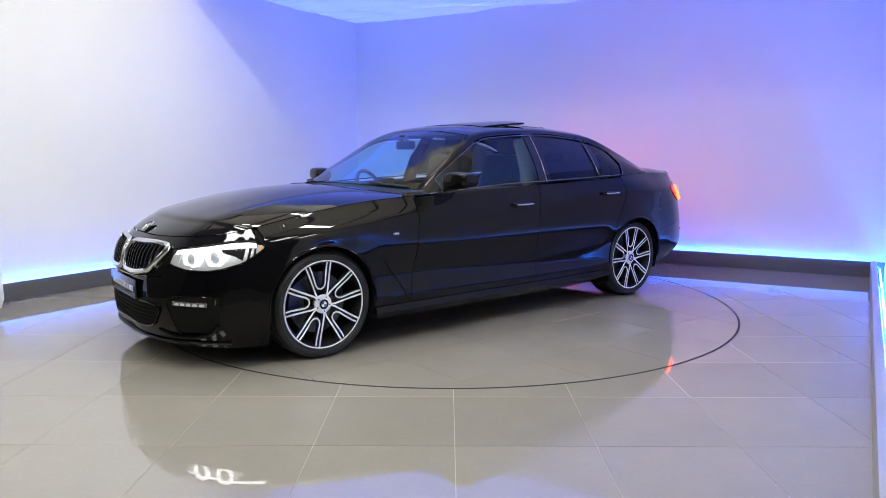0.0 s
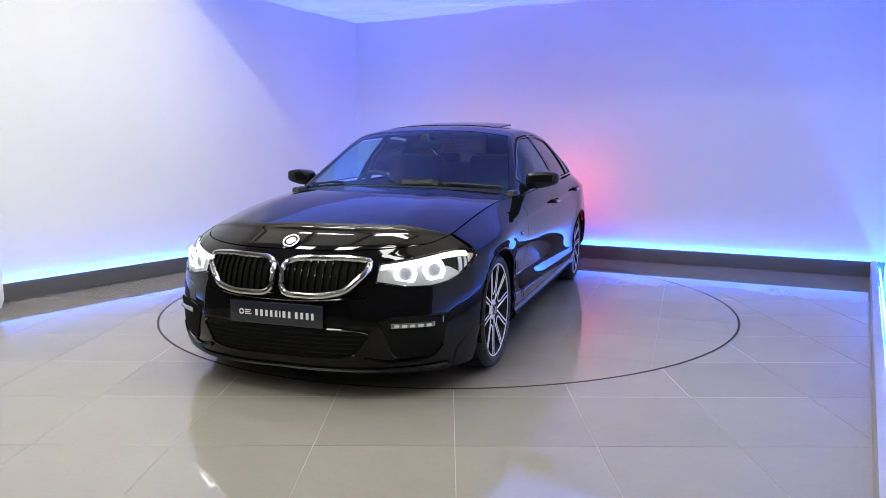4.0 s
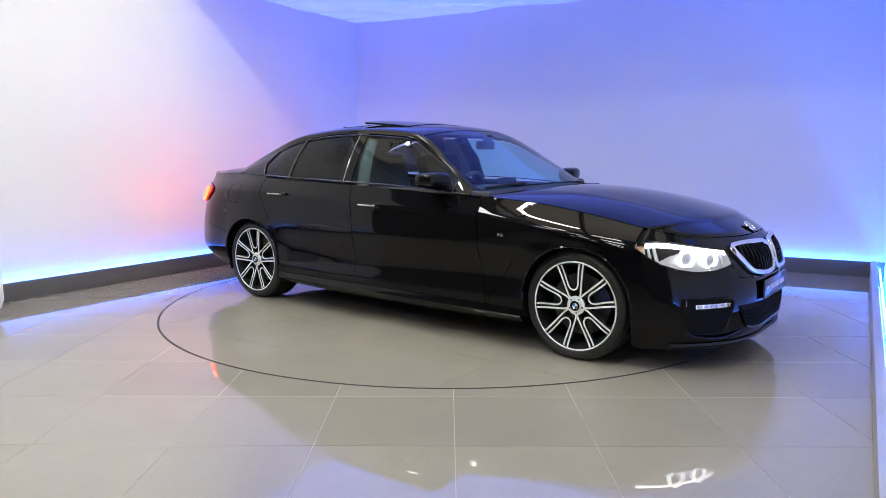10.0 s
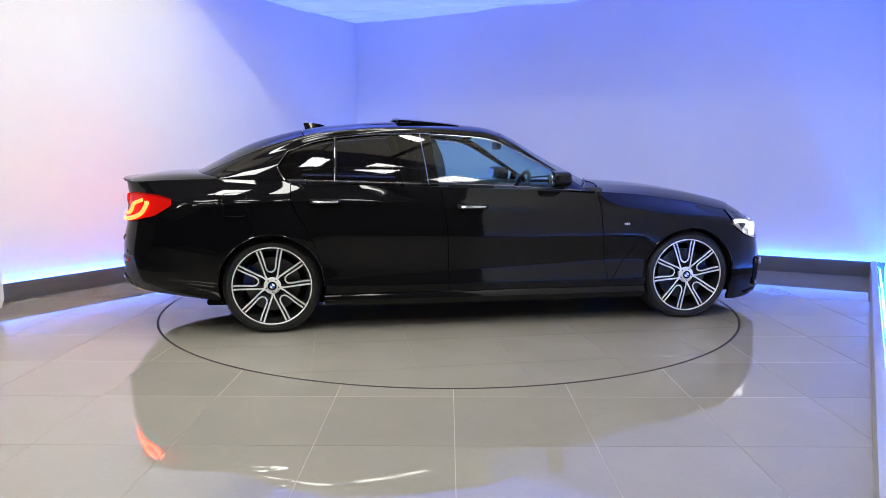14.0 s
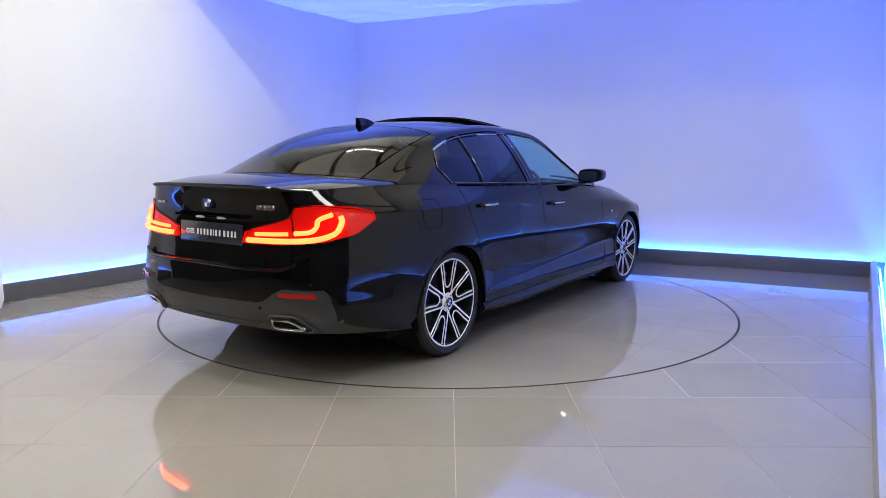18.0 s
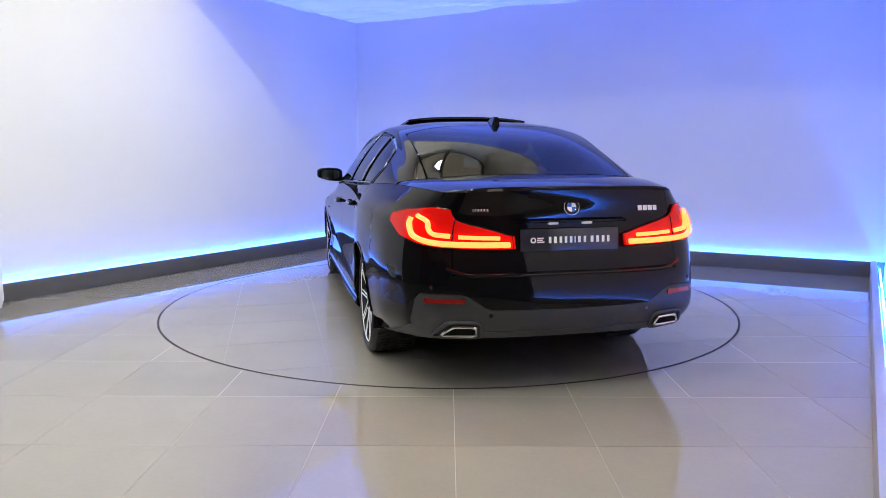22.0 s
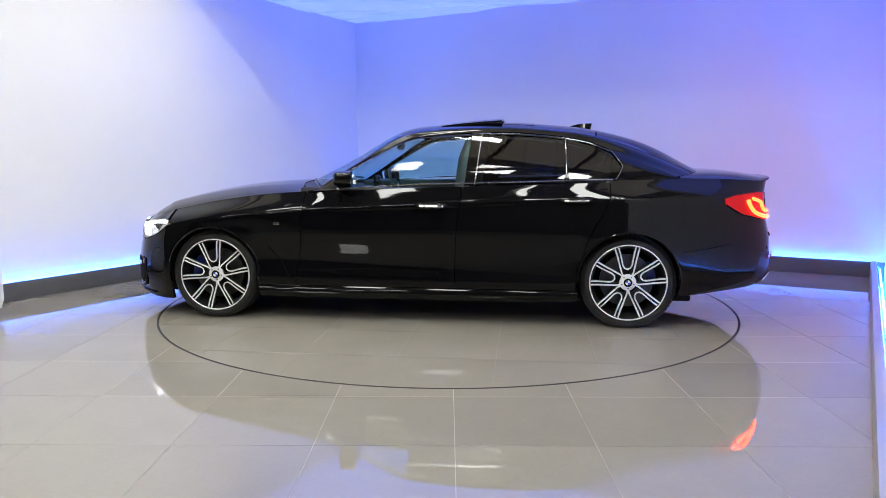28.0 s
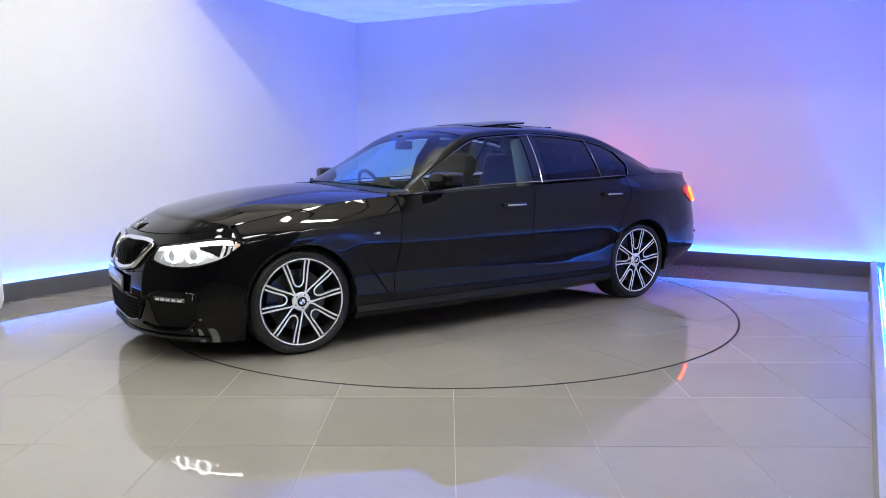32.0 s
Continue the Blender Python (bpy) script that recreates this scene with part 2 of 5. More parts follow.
# main ceiling, outer walls and floor
X0, X1, Y0, Y1 = -11.0, 9.0, -14.0, 6.0
tagged(part("ceiling", boxed(((X0 + X1) / 2, (Y0 + Y1) / 2, ROOM_H + 0.06), (X1 - X0, Y1 - Y0, 0.12)), DARKCEIL, smooth=False), "unseen grey showroom ceiling with a faint added warm glow and light panels", "ceiling", kind="structure")
# outer walls are unseen, added dark to close the room
for nm, c, s in (("wall_south", ((X0 + X1) / 2, Y0 - 0.06, ROOM_H / 2), (X1 - X0, 0.12, ROOM_H)), ("wall_west", (X0 - 0.06, (Y0 + Y1) / 2, ROOM_H / 2), (0.12, Y1 - Y0, ROOM_H)),
                 ("wall_east", (X1 + 0.06, (Y0 + Y1) / 2, ROOM_H / 2), (0.12, Y1 - Y0, ROOM_H)), ("wall_north", ((X0 + X1) / 2, Y1 + 0.06, ROOM_H / 2), (X1 - X0, 0.12, ROOM_H))):
    tagged(part(nm, boxed(c, s), CARD, smooth=False), "added unseen dark wall closing the showroom", "wall", kind="structure")
floor = tagged(part("floor", boxed(((X0 + X1) / 2, (Y0 + Y1) / 2, -0.0515), (X1 - X0, Y1 - Y0, 0.1)), GROUT, smooth=False), "polished grey porcelain tile floor", "floor", kind="structure")


for k in range(6):
    beam = boxed((0, 0, 0), (19.6, 0.12, 0.16), 0.01)
    ob = tagged(part("ceiling_beam", beam, STEEL), "dark steel beam under the cream ceiling", "beam", "ceiling beams", "structure")
    ob.matrix_world = pose(-1.0, -13.0 + 2.1 * k, ROOM_H - 0.08)


def panel_light(x, y, turn, w=0.6, d=0.6, z=ROOM_H, lamp=None):
    long = w > 2 * d
    t = thing("ceiling_strip_light" if long else "ceiling_panel_light", "slim white strip light in a thin frame" if long else "flat white panel light in a thin frame", "ceiling light", "ceiling lights")
    t.matrix_world = pose(x, y, z, 0, 0, turn)
    bm = bmesh.new()
    for c, s in (((0, d / 2 + 0.01, -0.012), (w + 0.04, 0.02, 0.024)), ((0, -d / 2 - 0.01, -0.012), (w + 0.04, 0.02, 0.024)), ((w / 2 + 0.01, 0, -0.012), (0.02, d, 0.024)), ((-w / 2 - 0.01, 0, -0.012), (0.02, d, 0.024))):
        box(bm, c, s)
    part("frame", bm, WHITE, t, smooth=False)
    part("diffuser", boxed((0, 0, -0.008), (w, d, 0.008)), lamp or PANEL, t, smooth=False)
    return t


edge = (SLAB_RIGHT - SLAB_LEFT).normalized()
ahead = Vector((edge.y, -edge.x, 0))
for dist, first, step, count in ((0.24, 2.0, 1.5, 1), (1.04, 1.7, 1.5, 2), (2.45, 1.6, 1.3, 4), (4.2, 1.7, 1.2, 4), (6.4, 1.0, 1.35, 3), (8.6, 0.6, 1.35, 3)):
    for k in range(count):
        p = SLAB_LEFT + edge * (first + step * k) + ahead * dist
        wide, deep = (1.2, 0.045) if dist < 0.5 else (1.2, 0.14) if dist < 2 else (0.55, 0.5)
        panel_light(p.x, p.y, math.degrees(math.atan2(edge.y, edge.x)), wide, deep, ROOM_H - 0.024 if dist < 2 else ROOM_H, TUBE if dist < 2 else PANEL)
# translucent roof band just in front of the bulkhead, crossed by thin beams
mid = SLAB_LEFT + edge * 2.6 + ahead * 0.95
turn = math.degrees(math.atan2(edge.y, edge.x))
roof_band = tagged(part("ceiling_rooflight", boxed((0, 0, 0), (6.4, 1.8, 0.02)), ROOFLIGHT, smooth=False), "cream translucent rooflight band", "ceiling", kind="structure")
roof_band.matrix_world = pose(mid.x, mid.y, ROOM_H - 0.012, 0, 0, turn)
for k in range(5):
    p = SLAB_LEFT + edge * (0.15 + 1.25 * k) + ahead * 0.95
    ob = tagged(part("ceiling_beam", boxed((0, 0, 0), (0.07, 1.9, 0.12), 0.008), STEEL), "dark steel beam under the cream ceiling", "beam", "ceiling beams", "structure")
    ob.matrix_world = pose(p.x, p.y, ROOM_H - 0.085, 0, 0, turn)
# plinths with the light strip behind them
PL_H, PL_D = 0.155, 0.075


def plinth(name, a, b, material, label, inset=0.055, width=None):
    d = (b - a).normalized()
    n = Vector((d.y, -d.x, 0))
    L = (b - a).length
    ang = math.degrees(math.atan2(d.y, d.x))
    t = thing(name, label, "plinth", kind="structure")
    t.matrix_world = pose(a.x, a.y, 0, 0, 0, ang)
    w = width or 0.02
    part("board", boxed((L / 2, -inset - w / 2, PL_H / 2), (L, w, PL_H), 0.004), material, t)
    part("light_strip", boxed((L / 2, -inset / 2 - 0.004, PL_H - (0.035 if width is None else 0.07)), (L, 0.012, 0.006)), LED if width is None else LEDSIDE, t, "glowing blue strip light", smooth=False)
    return t


plinth("baseboard_left", LEFT_END - dl * 1.5, CORNER, PLINTH, "dark grey plinth board with hidden blue strip light")
plinth("baseboard_back", CORNER, RIGHT_CORNER, PLINTH, "dark grey plinth board with hidden blue strip light")
plinth("baseboard_right", RIGHT_CORNER, RIGHT_END, PLINTH_PALE, "pale metal-topped plinth ledge with blue strip light", inset=0.07, width=0.05)

# turntable
TURN_R = 2.262
turntable = thing("turntable", "round turntable disc flush with the tiled floor", "turntable")
part("base_plate", lathe(bmesh.new(), [(0.0001, -0.02), (0.0001, -0.0006), (TURN_R - 0.006, -0.0006), (TURN_R - 0.006, -0.02)], 160, "z", closed=False), PLINTH, turntable)
part("rim", lathe(bmesh.new(), [(TURN_R - 0.009, -0.02), (TURN_R - 0.009, 0.001), (TURN_R - 0.006, 0.001), (TURN_R - 0.006, -0.02)], 160, "z", closed=False), GAP, turntable)
tagged(part("turntable_gap", lathe(bmesh.new(), [(TURN_R - 0.008, -0.0008), (TURN_R + 0.008, -0.0008)], 160, "z", closed=False), GAP), "dark thin gap ring around the turntable", "gap", kind="structure")

# floor tiles outside the disc
TX, TY, TP = 0.03, -2.975, 0.593


def tile_mesh(x0, x1, y0, y1):
    """One tile, cut to the disc where they meet."""
    R = TURN_R + 0.006
    bm = bmesh.new()
    n = 14
    g = 0.0014
    x0, x1, y0, y1 = x0 + g, x1 - g, y0 + g, y1 - g
    far = max(math.hypot(x, y) for x in (x0, x1) for y in (y0, y1))
    near = math.hypot(max(x0, 0, -x1), max(y0, 0, -y1))
    if far <= R:
        return None
    if near >= R:
        box(bm, ((x0 + x1) / 2, (y0 + y1) / 2, -0.01), (x1 - x0, y1 - y0, 0.02))
        return bm
    flat = bmesh.new()
    k = 24
    V = [[flat.verts.new((x0 + (x1 - x0) * i / k, y0 + (y1 - y0) * j / k, 0)) for j in range(k + 1)] for i in range(k + 1)]
    for i in range(k):
        for j in range(k):
            q = (V[i][j], V[i + 1][j], V[i + 1][j + 1], V[i][j + 1])
            if max(v.co.to_2d().length for v in q) > R:
                flat.faces.new(q)
    for v in flat.verts:
        r = v.co.to_2d().length
        if r < R and v.link_faces:
            v.co.xy = v.co.xy * (R / r)
    bmesh.ops.delete(flat, geom=[v for v in flat.verts if not v.link_faces], context="VERTS")
    bm.free()
    return flat


def lay_tiles():
    full = None
    for i in range(-9, 8):
        for j in range(-4, 10):
            x0, y0 = TX + i * TP, TY + j * TP
            bm = tile_mesh(x0, x0 + TP, y0, y0 + TP)
            if bm is None:
                continue
            # beyond the back wall nothing is laid
            cx, cy = x0 + TP / 2, y0 + TP / 2
            if (cx - CORNER.x) * 0.447 + (cy - CORNER.y) * 0.894 > 0.4 or cx > 4.6:
                bm.free()
                continue
            whole = len(bm.verts) == 8
            if whole:
                bm.free()
                if full is None:
                    fb = boxed((TP / 2, TP / 2, -0.01), (TP - 0.0028, TP - 0.0028, 0.02))
                    full = mesh_of("tile", fb, FLOOR, False)
                ob = new("tile", full)
                ob.location = (x0, y0, 0)
            else:
                ob = new("tile", mesh_of("tile", bm, FLOOR, False))
            ob.parent = floor
    rest = bmesh.new()
    for i in range(-18, 15):
        for j in range(-18, 14):
            if -9 <= i < 8 and -4 <= j < 10:
                continue
            box(rest, (TX + (i + 0.5) * TP, TY + (j + 0.5) * TP, -0.011), (TP - 0.0036, TP - 0.0036, 0.02))
    part("far_tiles", rest, FLOOR, floor, kind="stuff", smooth=False)


def lay_disc():
    R = TURN_R - 0.0095
    k = 16
    for i in range(-5, 5):
        for j in range(-5, 5):
            x0, y0 = 0.12 + i * TP, -0.07 + j * TP
            g = 0.0011
            xs = [x0 + g + (TP - 2 * g) * a / k for a in range(k + 1)]
            ys = [y0 + g + (TP - 2 * g) * a / k for a in range(k + 1)]
            if min(math.hypot(x, y) for x in xs for y in ys) >= R:
                continue
            bm = bmesh.new()
            V = [[bm.verts.new((x, y, 0)) for y in ys] for x in xs]
            if max(math.hypot(x, y) for x in xs for y in ys) <= R:
                bmesh.ops.delete(bm, geom=list(bm.verts), context="VERTS")
                bm.faces.new([bm.verts.new((x, y, 0)) for x, y in ((xs[0], ys[0]), (xs[-1], ys[0]), (xs[-1], ys[-1]), (xs[0], ys[-1]))])
            else:
                for a in range(k):
                    for c in range(k):
                        q = (V[a][c], V[a + 1][c], V[a + 1][c + 1], V[a][c + 1])
                        if min(v.co.to_2d().length for v in q) < R:
                            bm.faces.new(q)
                for v in bm.verts:
                    r = v.co.to_2d().length
                    if r > R and v.link_faces:
                        v.co.xy = v.co.xy * (R / r)
                bmesh.ops.delete(bm, geom=[v for v in bm.verts if not v.link_faces], context="VERTS")
            if not bm.faces:
                bm.free()
                continue
            gm = bmesh.ops.extrude_face_region(bm, geom=list(bm.faces))
            for v in gm["geom"]:
                if isinstance(v, bmesh.types.BMVert):
                    v.co.z = -0.006
            part("tile", bm, DISC, turntable, smooth=False)


# white rounded stand against the left wall
stand = thing("display_stand", "glossy white rounded display stand beside the wall", "stand")
stand.matrix_world = pose(-3.60, -0.75, 0, 0, 0, 57)
bm = boxed((0, 0, 0.235), (0.5, 0.5, 0.43), 0.12)
part("body", bm, GLOSSWHITE, stand)
part("foot", boxed((0, 0, 0.025), (0.30, 0.30, 0.05), 0.01), BLACK, stand)


# ---- the car: shape ----
# x forward from the middle of the wheelbase, y to its left, z up
AXLE, HUB_Z, TYRE_R, ARCH_R = 1.496, 0.323, 0.328, 0.347
STATION = [1.82, 1.4875, 1.12, 0.6, 0.0, -0.6, -1.13, -1.4875, -1.82]


def body_row(front, side_y, side_z, rear):
    """One lengthwise line of the body: round the nose, along the flank, round the tail."""
    return front + [(x, y, z) for x, y, z in zip(STATION, side_y, side_z)] + rear


ROWS = [
    body_row([(2.345, 0, .145), (2.34, .25, .143), (2.27, .5, .138), (2.13, .69, .13), (1.98, .80, .125)],
             [.855, .87, .875, .875, .875, .875, .875, .87, .86], [.13, .16, .17, .165, .165, .165, .18, .2, .225],
             [(-2.15, .80, .265), (-2.40, .66, .29), (-2.50, .38, .30), (-2.52, 0, .30)]),
    body_row([(2.372, 0, .27), (2.365, .25, .27), (2.295, .5, .27), (2.15, .73, .28), (1.99, .84, .29)],
             [.895, .915, .914, .912, .912, .914, .918, .925, .91], [.30, .30, .29, .275, .27, .275, .30, .32, .34],
             [(-2.16, .872, .37), (-2.455, .71, .39), (-2.548, .38, .40), (-2.56, 0, .40)]),
    body_row([(2.372, 0, .42), (2.365, .25, .42), (2.295, .5, .42), (2.15, .73, .43), (1.99, .845, .44)],
             [.90, .925, .912, .908, .907, .909, .916, .935, .925], [.46, .47, .46, .45, .45, .46, .48, .50, .50],
             [(-2.16, .878, .51), (-2.455, .715, .52), (-2.558, .38, .52), (-2.57, 0, .52)]),
    body_row([(2.355, 0, .55), (2.345, .25, .55), (2.265, .5, .56), (2.13, .72, .575), (1.98, .835, .59)],
             [.89, .92, .925, .927, .927, .929, .934, .942, .92], [.62, .66, .66, .65, .65, .66, .67, .69, .68],
             [(-2.16, .872, .67), (-2.445, .705, .66), (-2.548, .38, .645), (-2.555, 0, .64)]),
    body_row([(2.325, 0, .655), (2.31, .25, .655), (2.22, .5, .665), (2.09, .70, .68), (1.94, .81, .695)],
             [.865, .905, .909, .907, .909, .912, .915, .922, .895], [.72, .765, .80, .825, .845, .865, .885, .90, .895],
             [(-2.15, .828, .88), (-2.415, .675, .86), (-2.49, .38, .85), (-2.50, 0, .845)]),
    body_row([(2.25, 0, .735), (2.235, .25, .735), (2.14, .5, .742), (2.01, .655, .757), (1.9, .715, .782)],
             [.74, .765, .79, .865, .875, .875, .860, .825, .762], [.80, .865, .915, .952, .983, 1.0, 1.018, 1.032, 1.04],
             [(-2.15, .700, 1.035), (-2.435, .590, 1.022), (-2.52, .38, 1.034), (-2.54, 0, 1.038)]),
]
NET = np.array(ROWS).transpose(1, 0, 2)  # column round the car, row upward
FLIP = np.array([1, -1, 1])
NETX = np.concatenate([NET[2:0:-1] * FLIP, NET, NET[-2:-4:-1] * FLIP])  # mirrored past the centre line at both ends
U_END = len(NET) - 1


def catmull(p0, p1, p2, p3, t):
    return 0.5 * (2 * p1 + (p2 - p0) * t + (2 * p0 - 5 * p1 + 4 * p2 - p3) * t * t + (3 * p1 - p0 - 3 * p2 + p3) * t ** 3)


def run(P, t):
    """Points along a smooth line through P (t in steps of its points)."""
    P = np.asarray(P, float)
    P = np.concatenate([[2 * P[0] - P[1]], P, [2 * P[-1] - P[-2]]])
    t = np.atleast_1d(np.asarray(t, float))
    i = np.clip(np.floor(t).astype(int), 0, len(P) - 4)
    f = (t - i)[:, None] if P.ndim == 2 else (t - i)[:, None, None]
    return catmull(P[i], P[i + 1], P[i + 2], P[i + 3], f)


def body(u, v):
    """The skin at column u (0 nose, U_END tail) and row v (0 sill, 5 belt)."""
    u, v = np.broadcast_arrays(np.asarray(u, float), np.asarray(v, float))
    shape = u.shape
    u, v = u.ravel() + 2, v.ravel()
    i = np.clip(np.floor(u).astype(int), 1, len(NETX) - 3)
    f = (u - i)[:, None, None]
    C = catmull(NETX[i - 1], NETX[i], NETX[i + 1], NETX[i + 2], f)
    C = np.concatenate([2 * C[:, :1] - C[:, 1:2], C, 2 * C[:, -1:] - C[:, -2:-1]], 1)
    j = np.clip(np.floor(v).astype(int), 0, 4)
    g = (v - j)[:, None]
    k = np.arange(len(u))
    P = catmull(C[k, j], C[k, j + 1], C[k, j + 2], C[k, j + 3], g)
    # pressed lines: one through the door handles, one above the sill
    x, z = P[:, 0], P[:, 2]
    line = np.interp(-x, [-1.7, -1.0, 0.1, 1.1, 2.1], [.735, .805, .852, .897, .893])
    fade = np.clip((1.75 - x) / .5, 0, 1) * np.clip((x + 2.25) / .3, 0, 1)
    # a wedge-shaped facet above the sill, deepest behind the front wheel
    wide = np.clip((x + 1.0) / 1.75, 0, 1) * np.clip((1.34 - x) / .22, 0, 1)
    crest = .325
    fold = crest + .02 + .10 * wide
    dip = np.where(z < fold, np.clip((z - crest) / (fold - crest), 0, 1), np.clip((.63 - z) / (.63 - fold), 0, 1))
    under = np.clip((x + 1.16) / .12, 0, 1) * np.clip((1.34 - x) / .22, 0, 1)
    push = .011 * np.exp(-np.abs(z - line) / .030) * fade - (.008 + .010 * wide) * dip * under
    # flared wheel arches
    for cx in (AXLE, -AXLE):
        d = np.hypot(x - cx, z - HUB_Z - .012) - ARCH_R
        push += .006 * np.exp(-(np.clip(d, 0, 1) / .075) ** 2) * (np.abs(P[:, 1]) > .6)
    P[:, 1] += np.sign(P[:, 1]) * push
    return P.reshape(*shape, 3)


_us = np.linspace(4, 14, 601)
_xs = body(_us, np.full_like(_us, 2.0))[:, 0]
_vs = np.linspace(0, 5, 101)


def u_of(x):
    return np.interp(-np.asarray(x, float), -_xs, _us)


def at_z(u, z):
    """The skin at column u and height z."""
    u, z = np.broadcast_arrays(np.asarray(u, float), np.asarray(z, float))
    uu, zq = u.ravel(), z.ravel()
    col = body(uu[:, None], _vs[None])[..., 2]
    col = np.maximum.accumulate(col + np.arange(101) * 1e-9, 1)
    k = np.clip((col < zq[:, None]).sum(1) - 1, 0, 99)
    r = np.arange(len(uu))
    f = np.clip((zq - col[r, k]) / (col[r, k + 1] - col[r, k]), 0, 1)
    return body(uu, (k + f) * 0.05).reshape(*u.shape, 3)


def flank(x, z):
    return at_z(u_of(x), z)


def belt(x):
    return body(u_of(x), np.full_like(np.asarray(x, float), 5.0))


def normals(P):
    N = np.cross(np.gradient(P, axis=0), np.gradient(P, axis=1))
    return N / (np.linalg.norm(N, axis=2, keepdims=True) + 1e-12)


def lift(P, d):
    """The grid moved off the skin, away from the car's middle."""
    N = normals(P)
    c = P.reshape(-1, 3).mean(0)
    n = N.reshape(-1, 3).mean(0)
    s = 1 if n @ (c * np.array([1, 1, 0.4]) - np.array([0, 0, 0.2])) > 0 else -1
    return P + N * s * d


# roof and glass: columns from the windscreen's foot to the rear window's, rows from the rail to the centre line
TOP = np.array([
    [(.74, .805, .955), (.735, .77, .965), (.87, .42, .993), (.93, 0, 1.003)],
    [(.43, .735, 1.13), (.44, .695, 1.15), (.53, .38, 1.175), (.575, 0, 1.182)],
    [(.10, .655, 1.305), (.14, .61, 1.335), (.185, .34, 1.372), (.205, 0, 1.382)],
    [(-.15, .635, 1.347), (-.13, .575, 1.388), (-.12, .33, 1.426), (-.12, 0, 1.438)],
    [(-.6, .628, 1.368), (-.6, .57, 1.405), (-.6, .33, 1.442), (-.6, 0, 1.454)],
    [(-1.0, .638, 1.338), (-1.0, .588, 1.378), (-1.0, .35, 1.420), (-1.0, 0, 1.431)],
    [(-1.24, .655, 1.290), (-1.27, .60, 1.335), (-1.29, .36, 1.383), (-1.30, 0, 1.392)],
    [(-1.50, .690, 1.185), (-1.60, .600, 1.226), (-1.66, .35, 1.280), (-1.68, 0, 1.288)],
    [(-1.82, .750, 1.052), (-1.96, .615, 1.076), (-2.03, .36, 1.093), (-2.06, 0, 1.099)]])


def top(s, w):
    """Roof skin: s 0 windscreen foot to 8 rear window foot, w 0 rail to 3 centre."""
    s, w = np.broadcast_arrays(np.asarray(s, float), np.asarray(w, float))
    out = np.empty((*s.shape, 3))
    for idx in np.ndindex(s.shape):
        c = run(TOP, s[idx])[0]
        c = np.concatenate([c, c[-2:-3:-1] * FLIP])
        out[idx] = run(c, w[idx])[0]
    return out


_ss = np.linspace(0, 8, 401)
_rail = run(TOP[:, 0], _ss)


def rail(x):
    """The upper edge of the side glass at x."""
    x = np.asarray(x, float)
    return np.stack([np.interp(-x, -_rail[:, 0], _rail[:, k]) for k in range(3)], -1)


def side(x, h):
    """The cabin's side between belt (h 0) and rail (h 1), gently bowed."""
    x, h = np.broadcast_arrays(np.asarray(x, float), np.asarray(h, float))
    b, r = belt(x), rail(x)
    P = b * (1 - h)[..., None] + r * h[..., None]
    P[..., 1] += 0.022 * 4 * h * (1 - h) * np.clip((r[..., 2] - b[..., 2]) / 0.3, 0, 1)
    P[..., 0] = x
    return P


def both(name, P, material, parent, label="", flange=0.014, mirror=True):
    """The part on the car's left, and its twin on the right."""
    made = []
    for s in ((1, -1) if mirror else (1,)):
        Q = np.array(P) * np.array([1, s, 1])
        N = normals(Q)
        c = Q.reshape(-1, 3).mean(0) - np.array([0, 0, 0.55])
        made.append(part(name, grid_shell(Q, flange, flip=(N.reshape(-1, 3).mean(0) @ c) < 0), material, parent, label))
    return made


def span(a, b, n):
    return np.linspace(a, b, n)


def arch_low(x, z, r=ARCH_R):
    """The lower edge z lifted clear of the wheel arches."""
    x = np.asarray(x, float)
    out = np.array(np.broadcast_to(np.asarray(z, float), x.shape))
    for cx in (AXLE, -AXLE):
        d = np.abs(x - cx)
        m = d <= r + 1e-9
        out[m] = np.maximum(out[m], HUB_Z + 0.012 + np.sqrt(np.maximum(r * r - d[m] ** 2, 0)) * 0.975)
    return out


def flank_panel(xs, zlow, zhigh, edges=None, n=30):
    """A grid on the flank: columns xs (which may shift with height by edges), rows from zlow to zhigh."""
    P = np.empty((len(xs), n, 3))
    for i, x in enumerate(xs):
        zz = np.linspace(zlow[i], zhigh[i], n)
        xx = np.full(n, x) if edges is None else edges(x, zz)
        P[i] = flank(xx, zz)
    return P


def coons(L, R, F, B):
    """A patch between side lines L, R (from front to back) and end lines F, B (from L to R)."""
    L, R, F, B = (np.asarray(a, float) for a in (L, R, F, B))
    m, n = len(L), len(F)
    s = np.linspace(0, 1, m)[:, None, None]
    w = np.linspace(0, 1, n)[None, :, None]
    return ((1 - w) * L[:, None] + w * R[:, None] + (1 - s) * F[None] + s * B[None]
            - ((1 - s) * (1 - w) * L[0] + (1 - s) * w * R[0] + s * (1 - w) * L[-1] + s * w * R[-1]))


LAMP_LOW = lambda u: float(np.interp(u, [1.95, 2.5, 3.0, 3.5, 4.0, 4.5, 4.9], [.592, .566, .565, .580, .607, .650, .692]))
LAMP_TOP = lambda u: float(np.interp(u, [1.95, 2.5, 3.0, 3.5, 4.0, 4.5, 4.9], [.675, .694, .711, .723, .728, .725, .714]))


